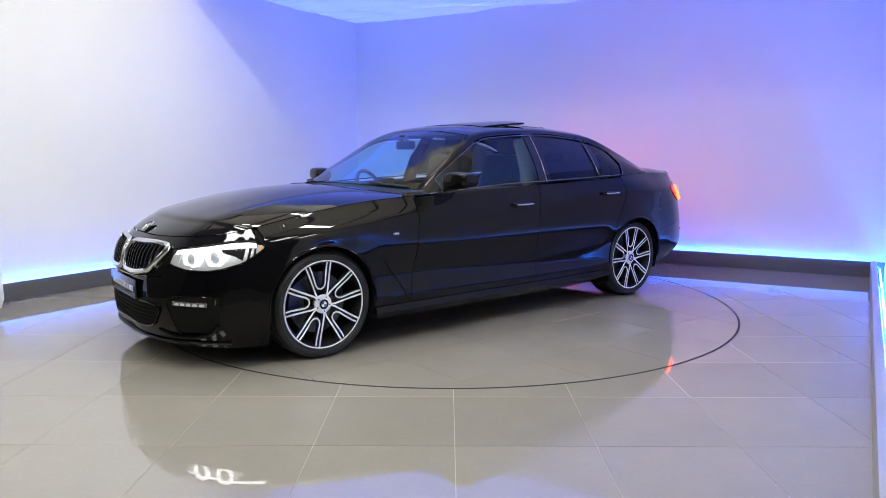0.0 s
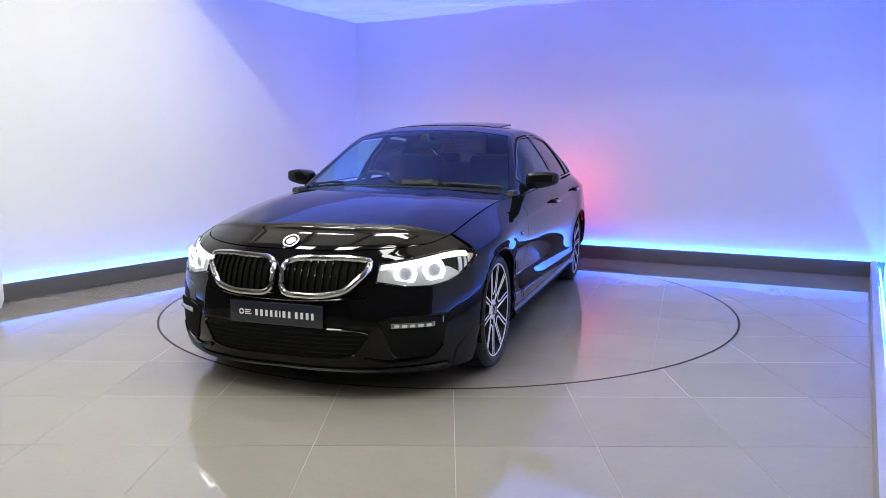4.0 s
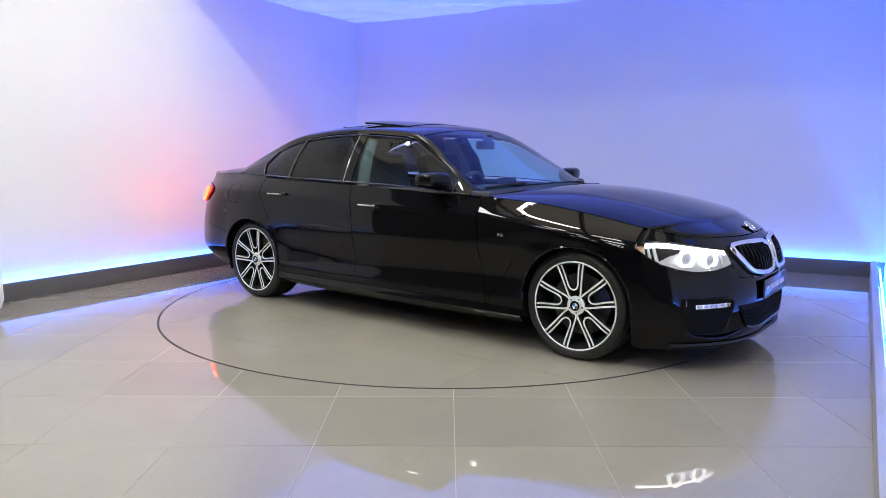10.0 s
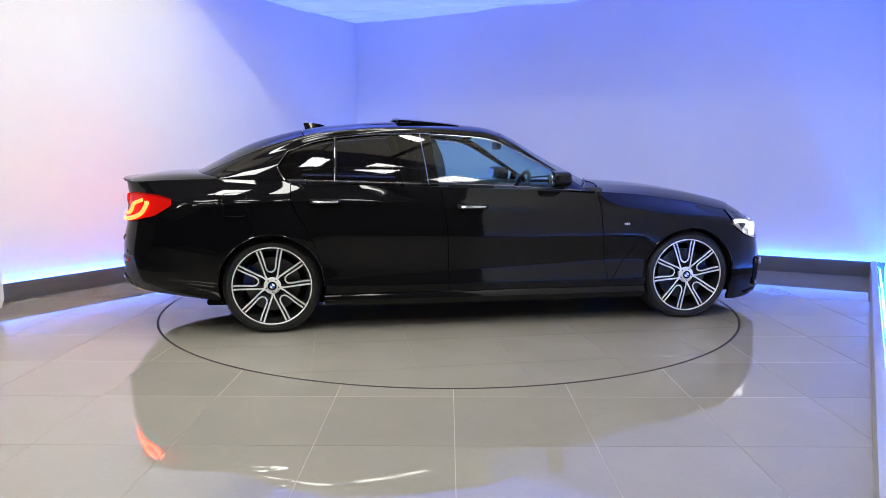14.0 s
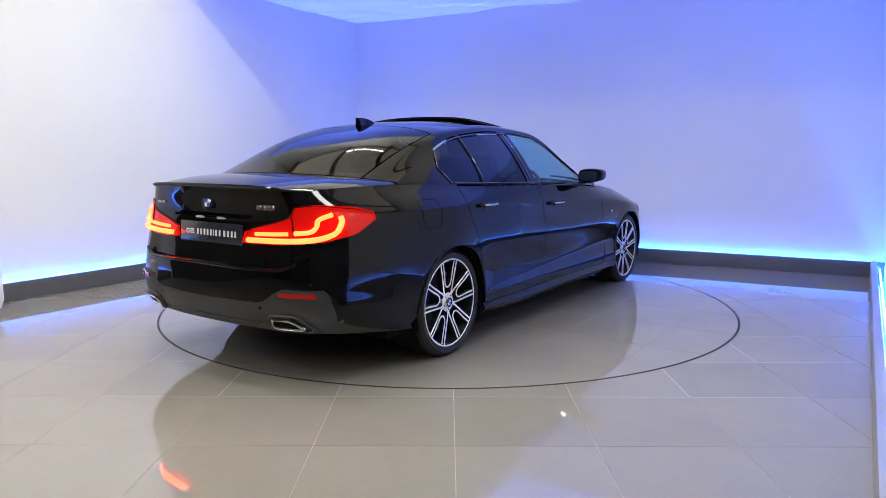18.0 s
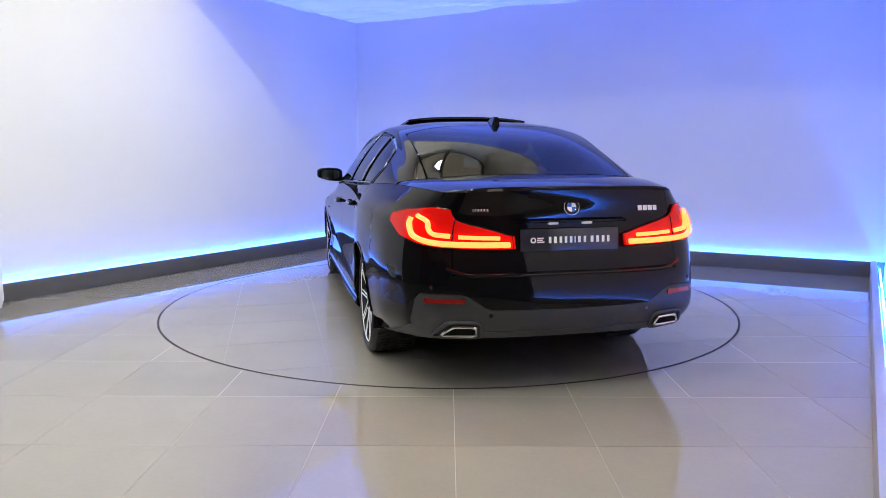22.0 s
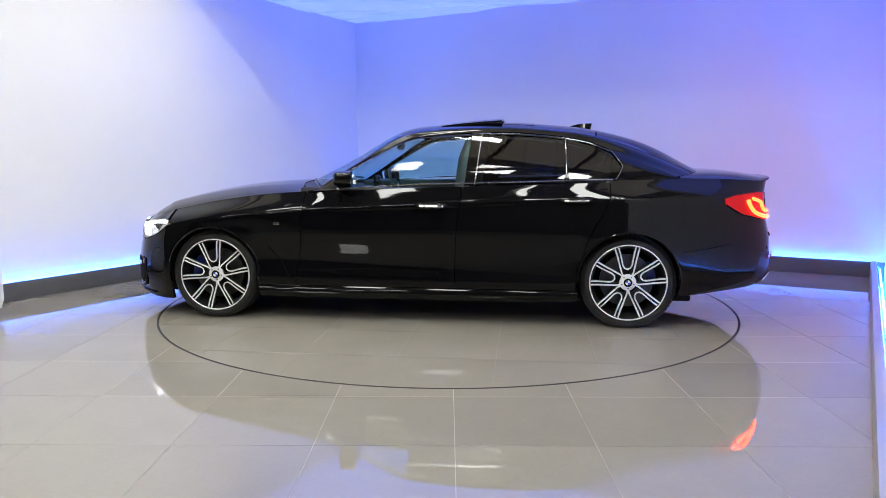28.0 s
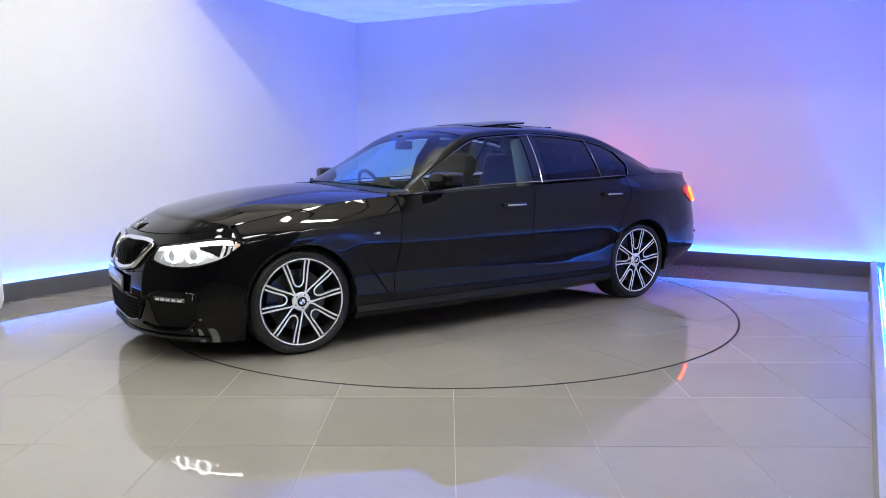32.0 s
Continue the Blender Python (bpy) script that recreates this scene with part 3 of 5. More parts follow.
def build_car():
    car = thing("saloon_car", "shiny black four-door saloon car with lit lamps on a turntable", "car")
    # -- lower skin --
    g = 0.0025
    z_bump = lambda u: np.interp(u, [0, 1.8, 1.95, 2.5, 3.0, 3.5, 4.0, 4.5, 4.9], [.50, .515, .589, .563, .562, .577, .604, .647, .689])
    us = np.concatenate([span(0, 4, 41), u_of(span(2.0, AXLE + ARCH_R, 8))[1:]])
    P = np.stack([at_z(np.full(16, u), np.linspace(body(u, 0.0)[2], z_bump(u), 16)) for u in us])
    P2 = np.concatenate([P[:0:-1] * FLIP, P])
    part("front_bumper", grid_shell(P2, 0.02, flip=(normals(P2)[50, 8] @ np.array([1, 0, 0])) < 0), PAINT, car)
    # nose band above the bumper, between the lamps
    us = span(0, 1.94, 16)
    P = np.stack([at_z(np.full(10, u), np.linspace(z_bump(u) + g, body(u, 5.0)[2] - 0.004, 10)) for u in us])
    P2 = np.concatenate([P[:0:-1] * FLIP, P])
    part("nose_panel", grid_shell(P2, 0.02), PAINT, car)
    us = span(1.94, 4.7, 30)
    P = np.stack([at_z(np.full(6, u), np.linspace(LAMP_TOP(u) + .003, body(u, 5.0)[2] - 0.003, 6)) for u in us])
    both("lamp_brow_panel", P, PAINT, car)
    # front wing: the part ahead of the wheel, the arch, and the part behind it
    a0, a1 = AXLE + ARCH_R, AXLE - ARCH_R
    cosx = AXLE + ARCH_R * np.cos(span(0, math.pi, 33))
    xs = cosx
    zt = belt(xs)[:, 2] - 0.003
    P = flank_panel(xs, arch_low(xs, .0), zt)
    W = P
    fd = lambda z: np.interp(z, [.16, .27, .58, .81, 1.0], [.90, .88, .828, .81, .80])
    xs = span(0, 1, 9)
    P = np.empty((9, 30, 3))
    for i, f in enumerate(xs):
        hi = min(belt(a1 * (1 - f) + .80 * f)[2] - 0.003, 0.95)
        zz = np.linspace(.262, hi, 30)
        P[i] = flank((a1 - 0.001) * (1 - f) + (fd(zz) + g) * f, zz)
    both("front_wing", np.concatenate([W, P]), PAINT, car)
    # doors
    md = lambda z: np.interp(z, [.16, .45, .715, 1.01], [-.285, -.29, -.303, -.347])
    rd = lambda z: np.interp(z, [.16, .335, .40, .44, .482, .60, .726, .80, .90, 1.03], [-1.136, -1.137, -1.144, -1.155, -1.172, -1.205, -1.263, -1.31, -1.355, -1.357])
    for nm, e0, e1 in (("front_door", fd, md), ("rear_door", md, rd)):
        P = np.empty((30, 52, 3))
        for i, f in enumerate(span(0, 1, 30)):
            xm = e0(0.9) * (1 - f) + e1(0.9) * f
            zz = np.linspace(.262, belt(xm)[2] - 0.012, 52)
            P[i] = flank((e0(zz) - g) * (1 - f) + (e1(zz) + g) * f, zz)
        both(nm, P, PAINT, car)
    # sill skirt
    xs = span(a1 - 0.002, -AXLE + ARCH_R + 0.002, 40)
    P = flank_panel(xs, body(u_of(xs), 0.0)[:, 2], np.full(40, .257), n=8)
    bulge = np.interp(np.linspace(0, 1, 8), [0, .3, .55, .8, 1], [0, .022, .030, .016, 0])
    P[..., 1] += bulge[None]
    both("side_skirt", P, PAINT, car)
    # rear quarter: ahead of the arch, over it, and to the tail
    cosx = -AXLE + ARCH_R * np.cos(span(0, math.pi, 33))
    zt = float(belt(-1.357)[2]) - .002
    ang = span(.45, math.pi / 2, 24)
    zz = np.linspace(HUB_Z + .012 + ARCH_R * .975 * math.sin(.45), zt, 26)
    low = np.stack([-AXLE + ARCH_R * np.cos(ang), np.zeros(24), HUB_Z + .012 + ARCH_R * .975 * np.sin(ang)], 1)
    high = np.stack([span(-1.357 - g, -AXLE, 24), np.zeros(24), belt(span(-1.357 - g, -AXLE, 24))[:, 2] - .002], 1)
    lead = np.stack([rd(zz) - g, 0 * zz, zz], 1)
    lead[0], lead[-1] = low[0], high[0]
    post = np.stack([np.full(26, -AXLE), np.zeros(26), np.linspace(low[-1, 2], high[-1, 2], 26)], 1)
    K = coons(low, high, lead, post)
    Q1 = flank(K[..., 0], K[..., 2])
    xs = np.concatenate([cosx[16:], span(-AXLE - ARCH_R, -2.15, 9)[1:]])
    Q = np.empty((len(xs), 26, 3))
    zb = lambda x: np.interp(-x, [1.8535, 2.15], [.545, .60])
    for i, x in enumerate(xs):
        lo = arch_low(np.array([x]), 0.0)[0] if x >= -AXLE - ARCH_R + 1e-6 else zb(x)
        zz = np.linspace(lo, belt(x)[2] - 0.002, 26)
        Q[i] = flank(np.full(26, x), zz)
    us = span(u_of(-2.15), 15.35, 16)[1:]
    R = np.stack([at_z(np.full(26, u), np.linspace(.60, body(u, 5.0)[2] - 0.002, 26)) for u in us])
    both("rear_quarter", np.concatenate([Q1[:-1], Q, R]), PAINT, car)
    # boot face
    us = span(15.36, U_END, 18)
    R = np.stack([at_z(np.full(18, u), np.linspace(.628, body(u, 5.0)[2] - 0.002, 18)) for u in us])
    R2 = np.concatenate([R[:-1], R[::-1] * FLIP])
    # the plate stands in a shallow hollow
    hollow = np.clip((0.335 - np.abs(R2[..., 1])) / 0.02, 0, 1) * np.clip((R2[..., 2] - .70) / 0.02, 0, 1) * np.clip((.875 - R2[..., 2]) / 0.02, 0, 1)
    R2[..., 0] += 0.002 * hollow + 0.03 * np.clip(1 - (R2[..., 2] - .628) / .26, 0, 1) ** 1.3 * np.clip((.59 - np.abs(R2[..., 1])) / .10, 0, 1) ** .7
    boot = part("boot_lid", grid_shell(R2, 0.02), PAINT, car)
    # rear bumper
    xs = span(-AXLE - ARCH_R, -2.15, 10)[:-1]
    us = np.concatenate([u_of(xs), span(u_of(-2.15), U_END, 34)])
    zt = np.interp(us, [u_of(-1.8535), u_of(-2.15), 15.3, U_END], [.543, .597, .622, .624])
    split = lambda u: float(np.interp(u, [u_of(-1.90), 14.3, 14.62, 14.78, 15.5, 15.62, 15.85, U_END], [float(body(u_of(-1.90), 0.0)[2]), .32, .36, .530, .534, .515, .455, .446]))
    B = np.stack([at_z(np.full(16, u), np.linspace(max(split(u), float(body(u, 0.0)[2])), t, 16)) for u, t in zip(us, zt)])
    B2 = np.concatenate([B[:-1], B[::-1] * FLIP])
    part("rear_bumper", grid_shell(B2, 0.055), PAINT, car)
    us = span(u_of(-1.915), U_END, 44)
    D = np.stack([at_z(np.full(8, u), np.linspace(body(u, 0.0)[2] - 0.02, split(u) - .003, 8)) for u in us])
    D2 = np.concatenate([D[:-1], D[::-1] * FLIP])
    part("rear_diffuser", grid_shell(D2, 0.02), DIFFUSER, car, "matte dark grey lower bumper and diffuser")
    # bonnet
    n = 33
    us = span(3.0, u_of(.80), 40)
    S = body(us, np.full(40, 5.0)) - np.array([0, 0.004, 0])
    F = body(span(3, 0, 17), np.full(17, 5.0))
    F = np.concatenate([F, F[-2::-1] * FLIP])
    F[:, 0] -= 0.003
    yb = span(S[-1, 1], -S[-1, 1], n)
    t = (yb / S[-1, 1]) ** 2
    B = np.stack([.99 * (1 - t) + S[-1, 0] * t, yb, .992 * (1 - t) + S[-1, 2] * t], 1)
    H = coons(S, S * FLIP, F, B)
    s = span(0, 1, 40)[:, None]
    w = span(-1, 1, n)[None]
    H[..., 2] += 0.040 * (4 * s * (1 - s)) ** 0.7 * (1 - w ** 4) + 0.006 * np.exp(-((np.abs(w) - 0.62) / 0.10) ** 2) * np.sin(math.pi * s) ** 0.6
    part("bonnet", grid_shell(H, 0.02, flip=normals(H)[20, 16][2] < 0), PAINT, car)
    # boot top
    us = span(u_of(-1.84), 15.36, 26)
    S = body(us, np.full(26, 5.0))
    yf = span(S[0, 1], -S[0, 1], n)
    t = (yf / S[0, 1]) ** 2
    F = top(np.full(17, 8.0), np.linspace(0, 3, 17)) - np.array([.002, 0, .002])
    F[0] = S[0]
    F = np.concatenate([F, F[-2::-1] * FLIP])
    B = body(span(15.36, U_END, 17), np.full(17, 5.0))
    B = np.concatenate([B, B[-2::-1] * FLIP])
    T = coons(S, S * FLIP, F, B)
    s = span(0, 1, 26)[:, None]
    w = span(-1, 1, n)[None]
    T[..., 2] += 0.012 * 4 * s * (1 - s) * (1 - w ** 4)
    part("boot_top", grid_shell(T, 0.02, flip=normals(T)[12, 16][2] < 0), PAINT, boot)
    # -- cabin --
    def top_panel(name, s0, s1, w0, m, k, material, label="", raise_=0.0, parent=car):
        ws = np.concatenate([span(w0, 3, k)])
        P = top(span(s0, s1, m)[:, None], ws[None])
        P2 = np.concatenate([P, P[:, -2::-1] * FLIP], 1)
        if raise_:
            P2 = lift(P2, raise_)
        return part(name, grid_shell(P2, 0.012, flip=normals(P2)[m // 2, k][2] < 0), material, parent, label)
    top_panel("windscreen", 0.03, 2.02, 1.02, 20, 14, GLASS, "clear raked windscreen")
    top_panel("roof", 2.05, 6.0, 1.0, 34, 14, PAINT)
    top_panel("rear_window", 6.03, 8.0, 1.05, 18, 14, TINT, "dark tinted rear window")
    P = top(span(0.0, 8.0, 90)[:, None], span(0.0, 1.0, 7)[None])
    both("roof_rail", P, PAINT, car)
    # side glass and its frames
    def pane(name, xa, xb, material, label, n=16):
        """Between sloping ends xa(h), xb(h)."""
        P = np.empty((n, 12, 3))
        hs = span(0.06, 0.93, 12)
        for i, f in enumerate(span(0, 1, n)):
            P[i] = side(xa(hs) * (1 - f) + xb(hs) * f, hs)
        P[..., 1] -= 0.006
        for ob in both(name, P, material, car, label, flange=0.004):
            ob.visible_shadow = False
    C = lambda a, b: (lambda h: a * (1 - h) + b * h)
    pane("front_side_window", C(.575, .575), C(-.355, -.395), GLASS, "clear front side window", 24)
    pane("rear_side_window", C(-.475, -.515), C(-1.05, -1.045), TINT, "dark tinted rear side window")
    pane("quarter_window", C(-1.075, -1.07), lambda h: -1.375 - .10 * h ** 0.6 + .27 * np.clip(h - .52, 0, 1) ** 1.2, TINT, "dark tinted quarter window")
    def strip(name, xa, xb, material, label="", h0=0.0, h1=1.0, out=0.0, m=6):
        hs = span(h0, h1, 14)
        P = np.empty((m, 14, 3))
        for i, f in enumerate(span(0, 1, m)):
            P[i] = side(xa(hs) * (1 - f) + xb(hs) * f, hs)
        P[..., 1] += out
        return both(name, P, material, car, label, flange=0.012)
    strip("b_pillar", C(-.352, -.392), C(-.478, -.518), GLOSSBLACK, "gloss black pillar cover")
    # highlight on the black pillar, modelled as a thin chrome line
    for s in (1, -1):
        line = [(side(-.425 - .04 * h, h) + np.array([0, .004, 0])) * np.array([1, s, 1]) for h in span(-.0, .97, 14)]
        part("pillar_highlight", tube(bmesh.new(), line, (.0022, .002), 8), CHROME, car, "slim chrome line standing in for the highlight between the doors")
    for s in (1, -1):
        line = [(side(-1.062 + .005 * h, h) + np.array([0, .004, 0])) * np.array([1, s, 1]) for h in span(.03, .95, 10)]
        part("divider_trim", tube(bmesh.new(), line, (.0035, .003), 8), DIMCHROME, car)
    strip("window_divider", C(-1.047, -1.042), C(-1.078, -1.073), GLOSSBLACK)
    # quarter pillar behind the glass
    P = np.empty((16, 14, 3))
    hs = span(0, 1, 14)
    for i, f in enumerate(span(0, 1, 16)):
        x0 = -1.372 - .10 * hs ** 0.6 + .27 * np.clip(hs - .52, 0, 1) ** 1.2
        P[i] = side(x0 * (1 - f) - 1.83 * f, hs)
    both("rear_pillar", P, PAINT, car)
    P = np.empty((10, 8, 3))
    hs = span(0, 1, 8)
    for i, f in enumerate(span(0, 1, 10)):
        P[i] = side(.79 * (1 - f) + .578 * f + 0 * hs, hs)
    both("mirror_sail", P, GLOSSBLACK, car)
    # chrome lines round the glass
    lo = [side(x, 0.03) + np.array([0, .004, 0]) for x in span(.68, -1.375, 60)]
    hi = [side(x, 0.96) + np.array([0, .006, 0]) for x in span(.57, -1.24, 80)]
    fr = [side(.576, h) + np.array([0, .006, 0]) for h in span(.03, .90, 6)]
    hh = span(.95, .03, 22)
    rr = [side(-1.375 - .10 * h ** 0.6 + .27 * max(h - .52, 0) ** 1.2 - .006, h) + np.array([0, .006, 0]) for h in hh]
    for s in (1, -1):
        for nm, line, r in (("belt_moulding", lo, (.004, .005)), ("upper_moulding", fr + hi + rr, (.0035, .0035))):
            part(nm, tube(bmesh.new(), [p * np.array([1, s, 1]) for p in line], r, 8), DIMCHROME, car, "thin dark gloss window moulding")
    # dark inner shell behind the shut lines
    us = span(0, U_END, 120)
    I = np.stack([body(np.full(20, u), span(.3, 4.8, 20)) for u in us])
    I = I - np.sign(I[..., 1:2]) * np.array([0, .03, 0]) - np.sign(I[..., :1]) * np.array([.03, 0, 0]) * np.clip(np.abs(I[..., :1]) - 1.9, 0, .3) / .3
    keep = bmesh.new()
    for s in (1, -1):
        V = [[keep.verts.new(p * np.array([1, s, 1])) for p in row] for row in I]
        for i in range(len(V) - 1):
            for j in range(19):
                c = (I[i, j] + I[i + 1, j + 1]) / 2
                if min(math.hypot(c[0] - AXLE, c[2] - HUB_Z), math.hypot(c[0] + AXLE, c[2] - HUB_Z)) > ARCH_R + 0.035:
                    keep.faces.new((V[i][j], V[i + 1][j], V[i + 1][j + 1], V[i][j + 1]))
    part("inner_shell", keep, MATTE, car)
    # floor pan and wheel housings
    part("floor_pan", boxed((0, 0, .20), (3.9, 1.55, .05), .02), MATTE, car)
    for x in (AXLE, -AXLE):
        for s in (1, -1):
            bm = lathe(bmesh.new(), [(ARCH_R + .004, .90 * s), (ARCH_R + .02, .60 * s), (.05, .60 * s)], 28, "y", (x, 0, HUB_Z + .01), (-.35, math.pi + .35), closed=False)
            part("wheel_housing", bm, MATTE, car)
    return car



# ---- the car: wheels ----
def spoke_line(pts, width, depth, y):
    """A flat bar along points given as (radius, degrees), facing outward."""
    bm = bmesh.new()
    P = [Vector((r * math.sin(radians(a)), y, r * math.cos(radians(a)))) for r, a in pts]
    rings = []
    for i, p in enumerate(P):
        d = (P[min(i + 1, len(P) - 1)] - P[max(i - 1, 0)]).normalized()
        s = Vector((d.z, 0, -d.x)) * width / 2
        dish = Vector((0, -0.02 * max(0, 1 - math.hypot(p.x, p.z) / 0.25), 0))
        rings.append([bm.verts.new(q) for q in (p - s + dish, p + s + dish, p + s * 1.3 + dish - Vector((0, depth, 0)), p - s * 1.3 + dish - Vector((0, depth, 0)))])
    for a, b in zip(rings, rings[1:]):
        for j in range(4):
            bm.faces.new((a[j], a[(j + 1) % 4], b[(j + 1) % 4], b[j]))
    bm.faces.new(rings[0])
    bm.faces.new(list(reversed(rings[-1])))
    return bm


def roundel(parent, m, r, name="badge"):
    """A round badge facing the pose's z axis: bright rim, dark ring, blue and white quarters."""
    base = part(name, lathe(bmesh.new(), [(0.0005, 0.0), (0.0005, 0.004), (r * 0.9, 0.004), (r, 0.002), (r, -0.003)], 40, "z", closed=False), GLOSSBLACK, parent, "round blue and white badge")
    base.matrix_local = m
    part("rim", lathe(bmesh.new(), [(r * 0.93, 0.003), (r * 0.96, 0.006), (r, 0.006), (r * 1.03, 0.0)], 40, "z", closed=False), CHROME, base)
    for k in range(4):
        bm = bmesh.new()
        a0 = math.pi / 2 * k
        c = bm.verts.new((0, 0, 0.0052))
        ring = [bm.verts.new((r * 0.58 * math.cos(a0 + math.pi / 2 * j / 8), r * 0.58 * math.sin(a0 + math.pi / 2 * j / 8), 0.0052)) for j in range(9)]
        for a, b in zip(ring, ring[1:]):
            bm.faces.new((c, a, b))
        part("quarter", bm, BLUE if k % 2 else WHITE, base, smooth=False)
    part("inner_ring", lathe(bmesh.new(), [(r * 0.57, 0.0052), (r * 0.6, 0.0062), (r * 0.63, 0.0048)], 40, "z", closed=False), CHROME, base)
    return base


def build_wheels(car):
    for x in (AXLE, -AXLE):
        for s in (1, -1):
            yo = 0.897 * s
            rim = [(.262, -.004), (.2665, -.006), (.268, -.02), (.268, -.03), (.245, -.06), (.235, -.19), (.225, -.19), (.235, -.055), (.250, -.022), (.2535, -.006)]
            w = part("wheel", lathe(bmesh.new(), rim, 72), RIMDARK, car, "two-tone alloy wheel with five split spokes")
            w.matrix_local = Matrix.Translation((x, yo, HUB_Z)) @ (Matrix() if s > 0 else Matrix.Rotation(math.pi, 4, "Z"))
            part("rim_lip", lathe(bmesh.new(), [(.2575, -.0035), (.263, -.001), (.2665, -.003), (.2665, -.008), (.2575, -.008)], 72), RIMFACE, w, "machined bright rim edge")
            tw = -.245 if x > 0 else -.27
            prof = [(.264, -.010), (.270, .000), (.274, .003), (.282, .002), (.284, .005), (.298, .006), (.300, .003), (.312, -.004), (.321, -.016), (TYRE_R - .002, -.035), (TYRE_R, -.07), (TYRE_R, tw + .07), (TYRE_R - .003, tw + .03), (.31, tw), (.262, tw + .01)]
            tyre = part("tyre", lathe(bmesh.new(), prof, 96), RUBBER, w)
            tread = bmesh.new()
            for k in range(70):
                a = 2 * math.pi * k / 70
                for y0, y1, sk in ((-.03, tw * .42, .05), (tw * .58, tw + .03, -.05)):
                    m = Matrix.Rotation(a, 4, "Y") @ Matrix.Translation((0, (y0 + y1) / 2, TYRE_R + 0.0005)) @ Matrix.Rotation(sk * 4, 4, "Z")
                    box(tread, (0, 0, 0), (0.020, abs(y1 - y0) * 0.94, 0.005), m=m)
            part("tread", tread, RUBBER, tyre, kind="stuff")
            turn = 8 if x > 0 else 3
            for k in range(5):
                c = 72 * k + turn
                u = [(.256, c - 13.5), (.215, c - 13.0), (.165, c - 13.5), (.125, c - 14.5), (.103, c - 11), (.093, c), (.103, c + 11), (.125, c + 14.5), (.165, c + 13.5), (.215, c + 13.0), (.256, c + 13.5)]
                part("spoke", spoke_line(u, .0082, .002, -.006), RIMFACE, w, "machined u-shaped spoke edge")
                part("spoke_body", spoke_line(u, .0090, .028, -.0078), RIMDARK, w)
                for sg in (1, -1):
                    v = [(.256, c + sg * 19.0), (.20, c + sg * 20.0), (.13, c + sg * 23.5), (.08, c + sg * 30), (.035, c + sg * 36)]
                    part("spoke", spoke_line(v, .0088, .002, -.005), RIMFACE, w)
                    part("spoke_body", spoke_line(v, .0096, .028, -.0068), RIMDARK, w)
                    d = [(.256, c + sg * 16.2), (.20, c + sg * 16.6), (.13, c + sg * 19.5), (.09, c + sg * 25), (.04, c + sg * 33)]
                    part("spoke_web", spoke_line(d, .017, .03, -.016), RIMDARK, w)
            part("hub_face", lathe(bmesh.new(), [(.030, -.0195), (.052, -.0205), (.058, -.026), (.030, -.026)], 40), RIMFACE, w)
            part("hub", lathe(bmesh.new(), [(.0005, -.0225), (.036, -.0225), (.040, -.026), (.044, -.07), (.0005, -.07)], 40, closed=False), RIMFACE, w)
            for k in range(5):
                a = radians(72 * k + 36 + turn)
                nut = lathe(bmesh.new(), [(.0005, -.0225), (.0045, -.0225), (.0055, -.03)], 12, "y", (.043 * math.sin(a), .004, .043 * math.cos(a)), closed=False)
                part("wheel_bolt", nut, RIMDARK, w)
            roundel(w, Matrix.Translation((0, -.016, 0)) @ Matrix.Rotation(-math.pi / 2, 4, "X"), .030, "centre_cap")
            part("brake_disc", lathe(bmesh.new(), [(.09, -.095), (.185, -.095), (.185, -.12), (.09, -.12)], 48), DISCSTEEL, w)
            part("disc_bell", lathe(bmesh.new(), [(.0005, -.085), (.085, -.085), (.092, -.12)], 32, closed=False), RIMDARK, w)
            bm = lathe(bmesh.new(), [(.13, -.075), (.20, -.075), (.205, -.14), (.13, -.14)], 14, "y", (0, 0, 0), (-.1, .75) if (x > 0) == (s > 0) else (math.pi - .75, math.pi + .1))
            part("brake_caliper", bm, CALIPER, w, "blue painted brake caliper")
            part("barrel_back", lathe(bmesh.new(), [(.0005, -.17), (.232, -.17)], 40, closed=False), MATTE, w)


# ---- the car: places on nose and tail ----
_nu = np.linspace(0, 4.4, 45)
_tu = np.linspace(13.6, U_END, 45)


def nose(y, z, out=0.0):
    P = at_z(_nu, np.full(45, z))
    u = np.interp(abs(y), P[:, 1], _nu)
    p = at_z(u, z)
    q = at_z(min(u + .05, 4.5), z) - at_z(max(u - .05, 0), z) if u > .06 else np.array([0, 1, 0])
    n = np.array([q[1], -q[0], 0.0])
    n /= np.linalg.norm(n)
    p = p + n * out
    return p * np.array([1, 1 if y >= 0 else -1, 1])


def rump(y, z, out=0.0):
    P = at_z(_tu, np.full(45, z))
    u = np.interp(-abs(y), -P[:, 1], _tu)
    p = at_z(u, z)
    q = at_z(min(u + .05, U_END), z) - at_z(u - .05, z)
    n = np.array([q[1], -q[0], 0.0])
    n /= np.linalg.norm(n)
    p = p + n * out
    return p * np.array([1, 1 if y >= 0 else -1, 1])


def nose_patch(z0, z1, yl, yr, out, m=14, n=8, where=nose):
    zs = np.linspace(z0, z1, n)
    return np.array([[where(yl(z) * (1 - f) + yr(z) * f, z, out) for z in zs] for f in np.linspace(0, 1, m)])


def band(u0, u1, zlo, zhi, out, m=24, n=8):
    """A patch on the skin between two columns, moved outward."""
    us = np.linspace(u0, u1, m)
    P = np.stack([at_z(np.full(n, u), np.linspace(zlo(u), zhi(u), n)) for u in us])
    return lift(P, out)


def lerp(xs, ys):
    return lambda v: float(np.interp(v, xs, ys))


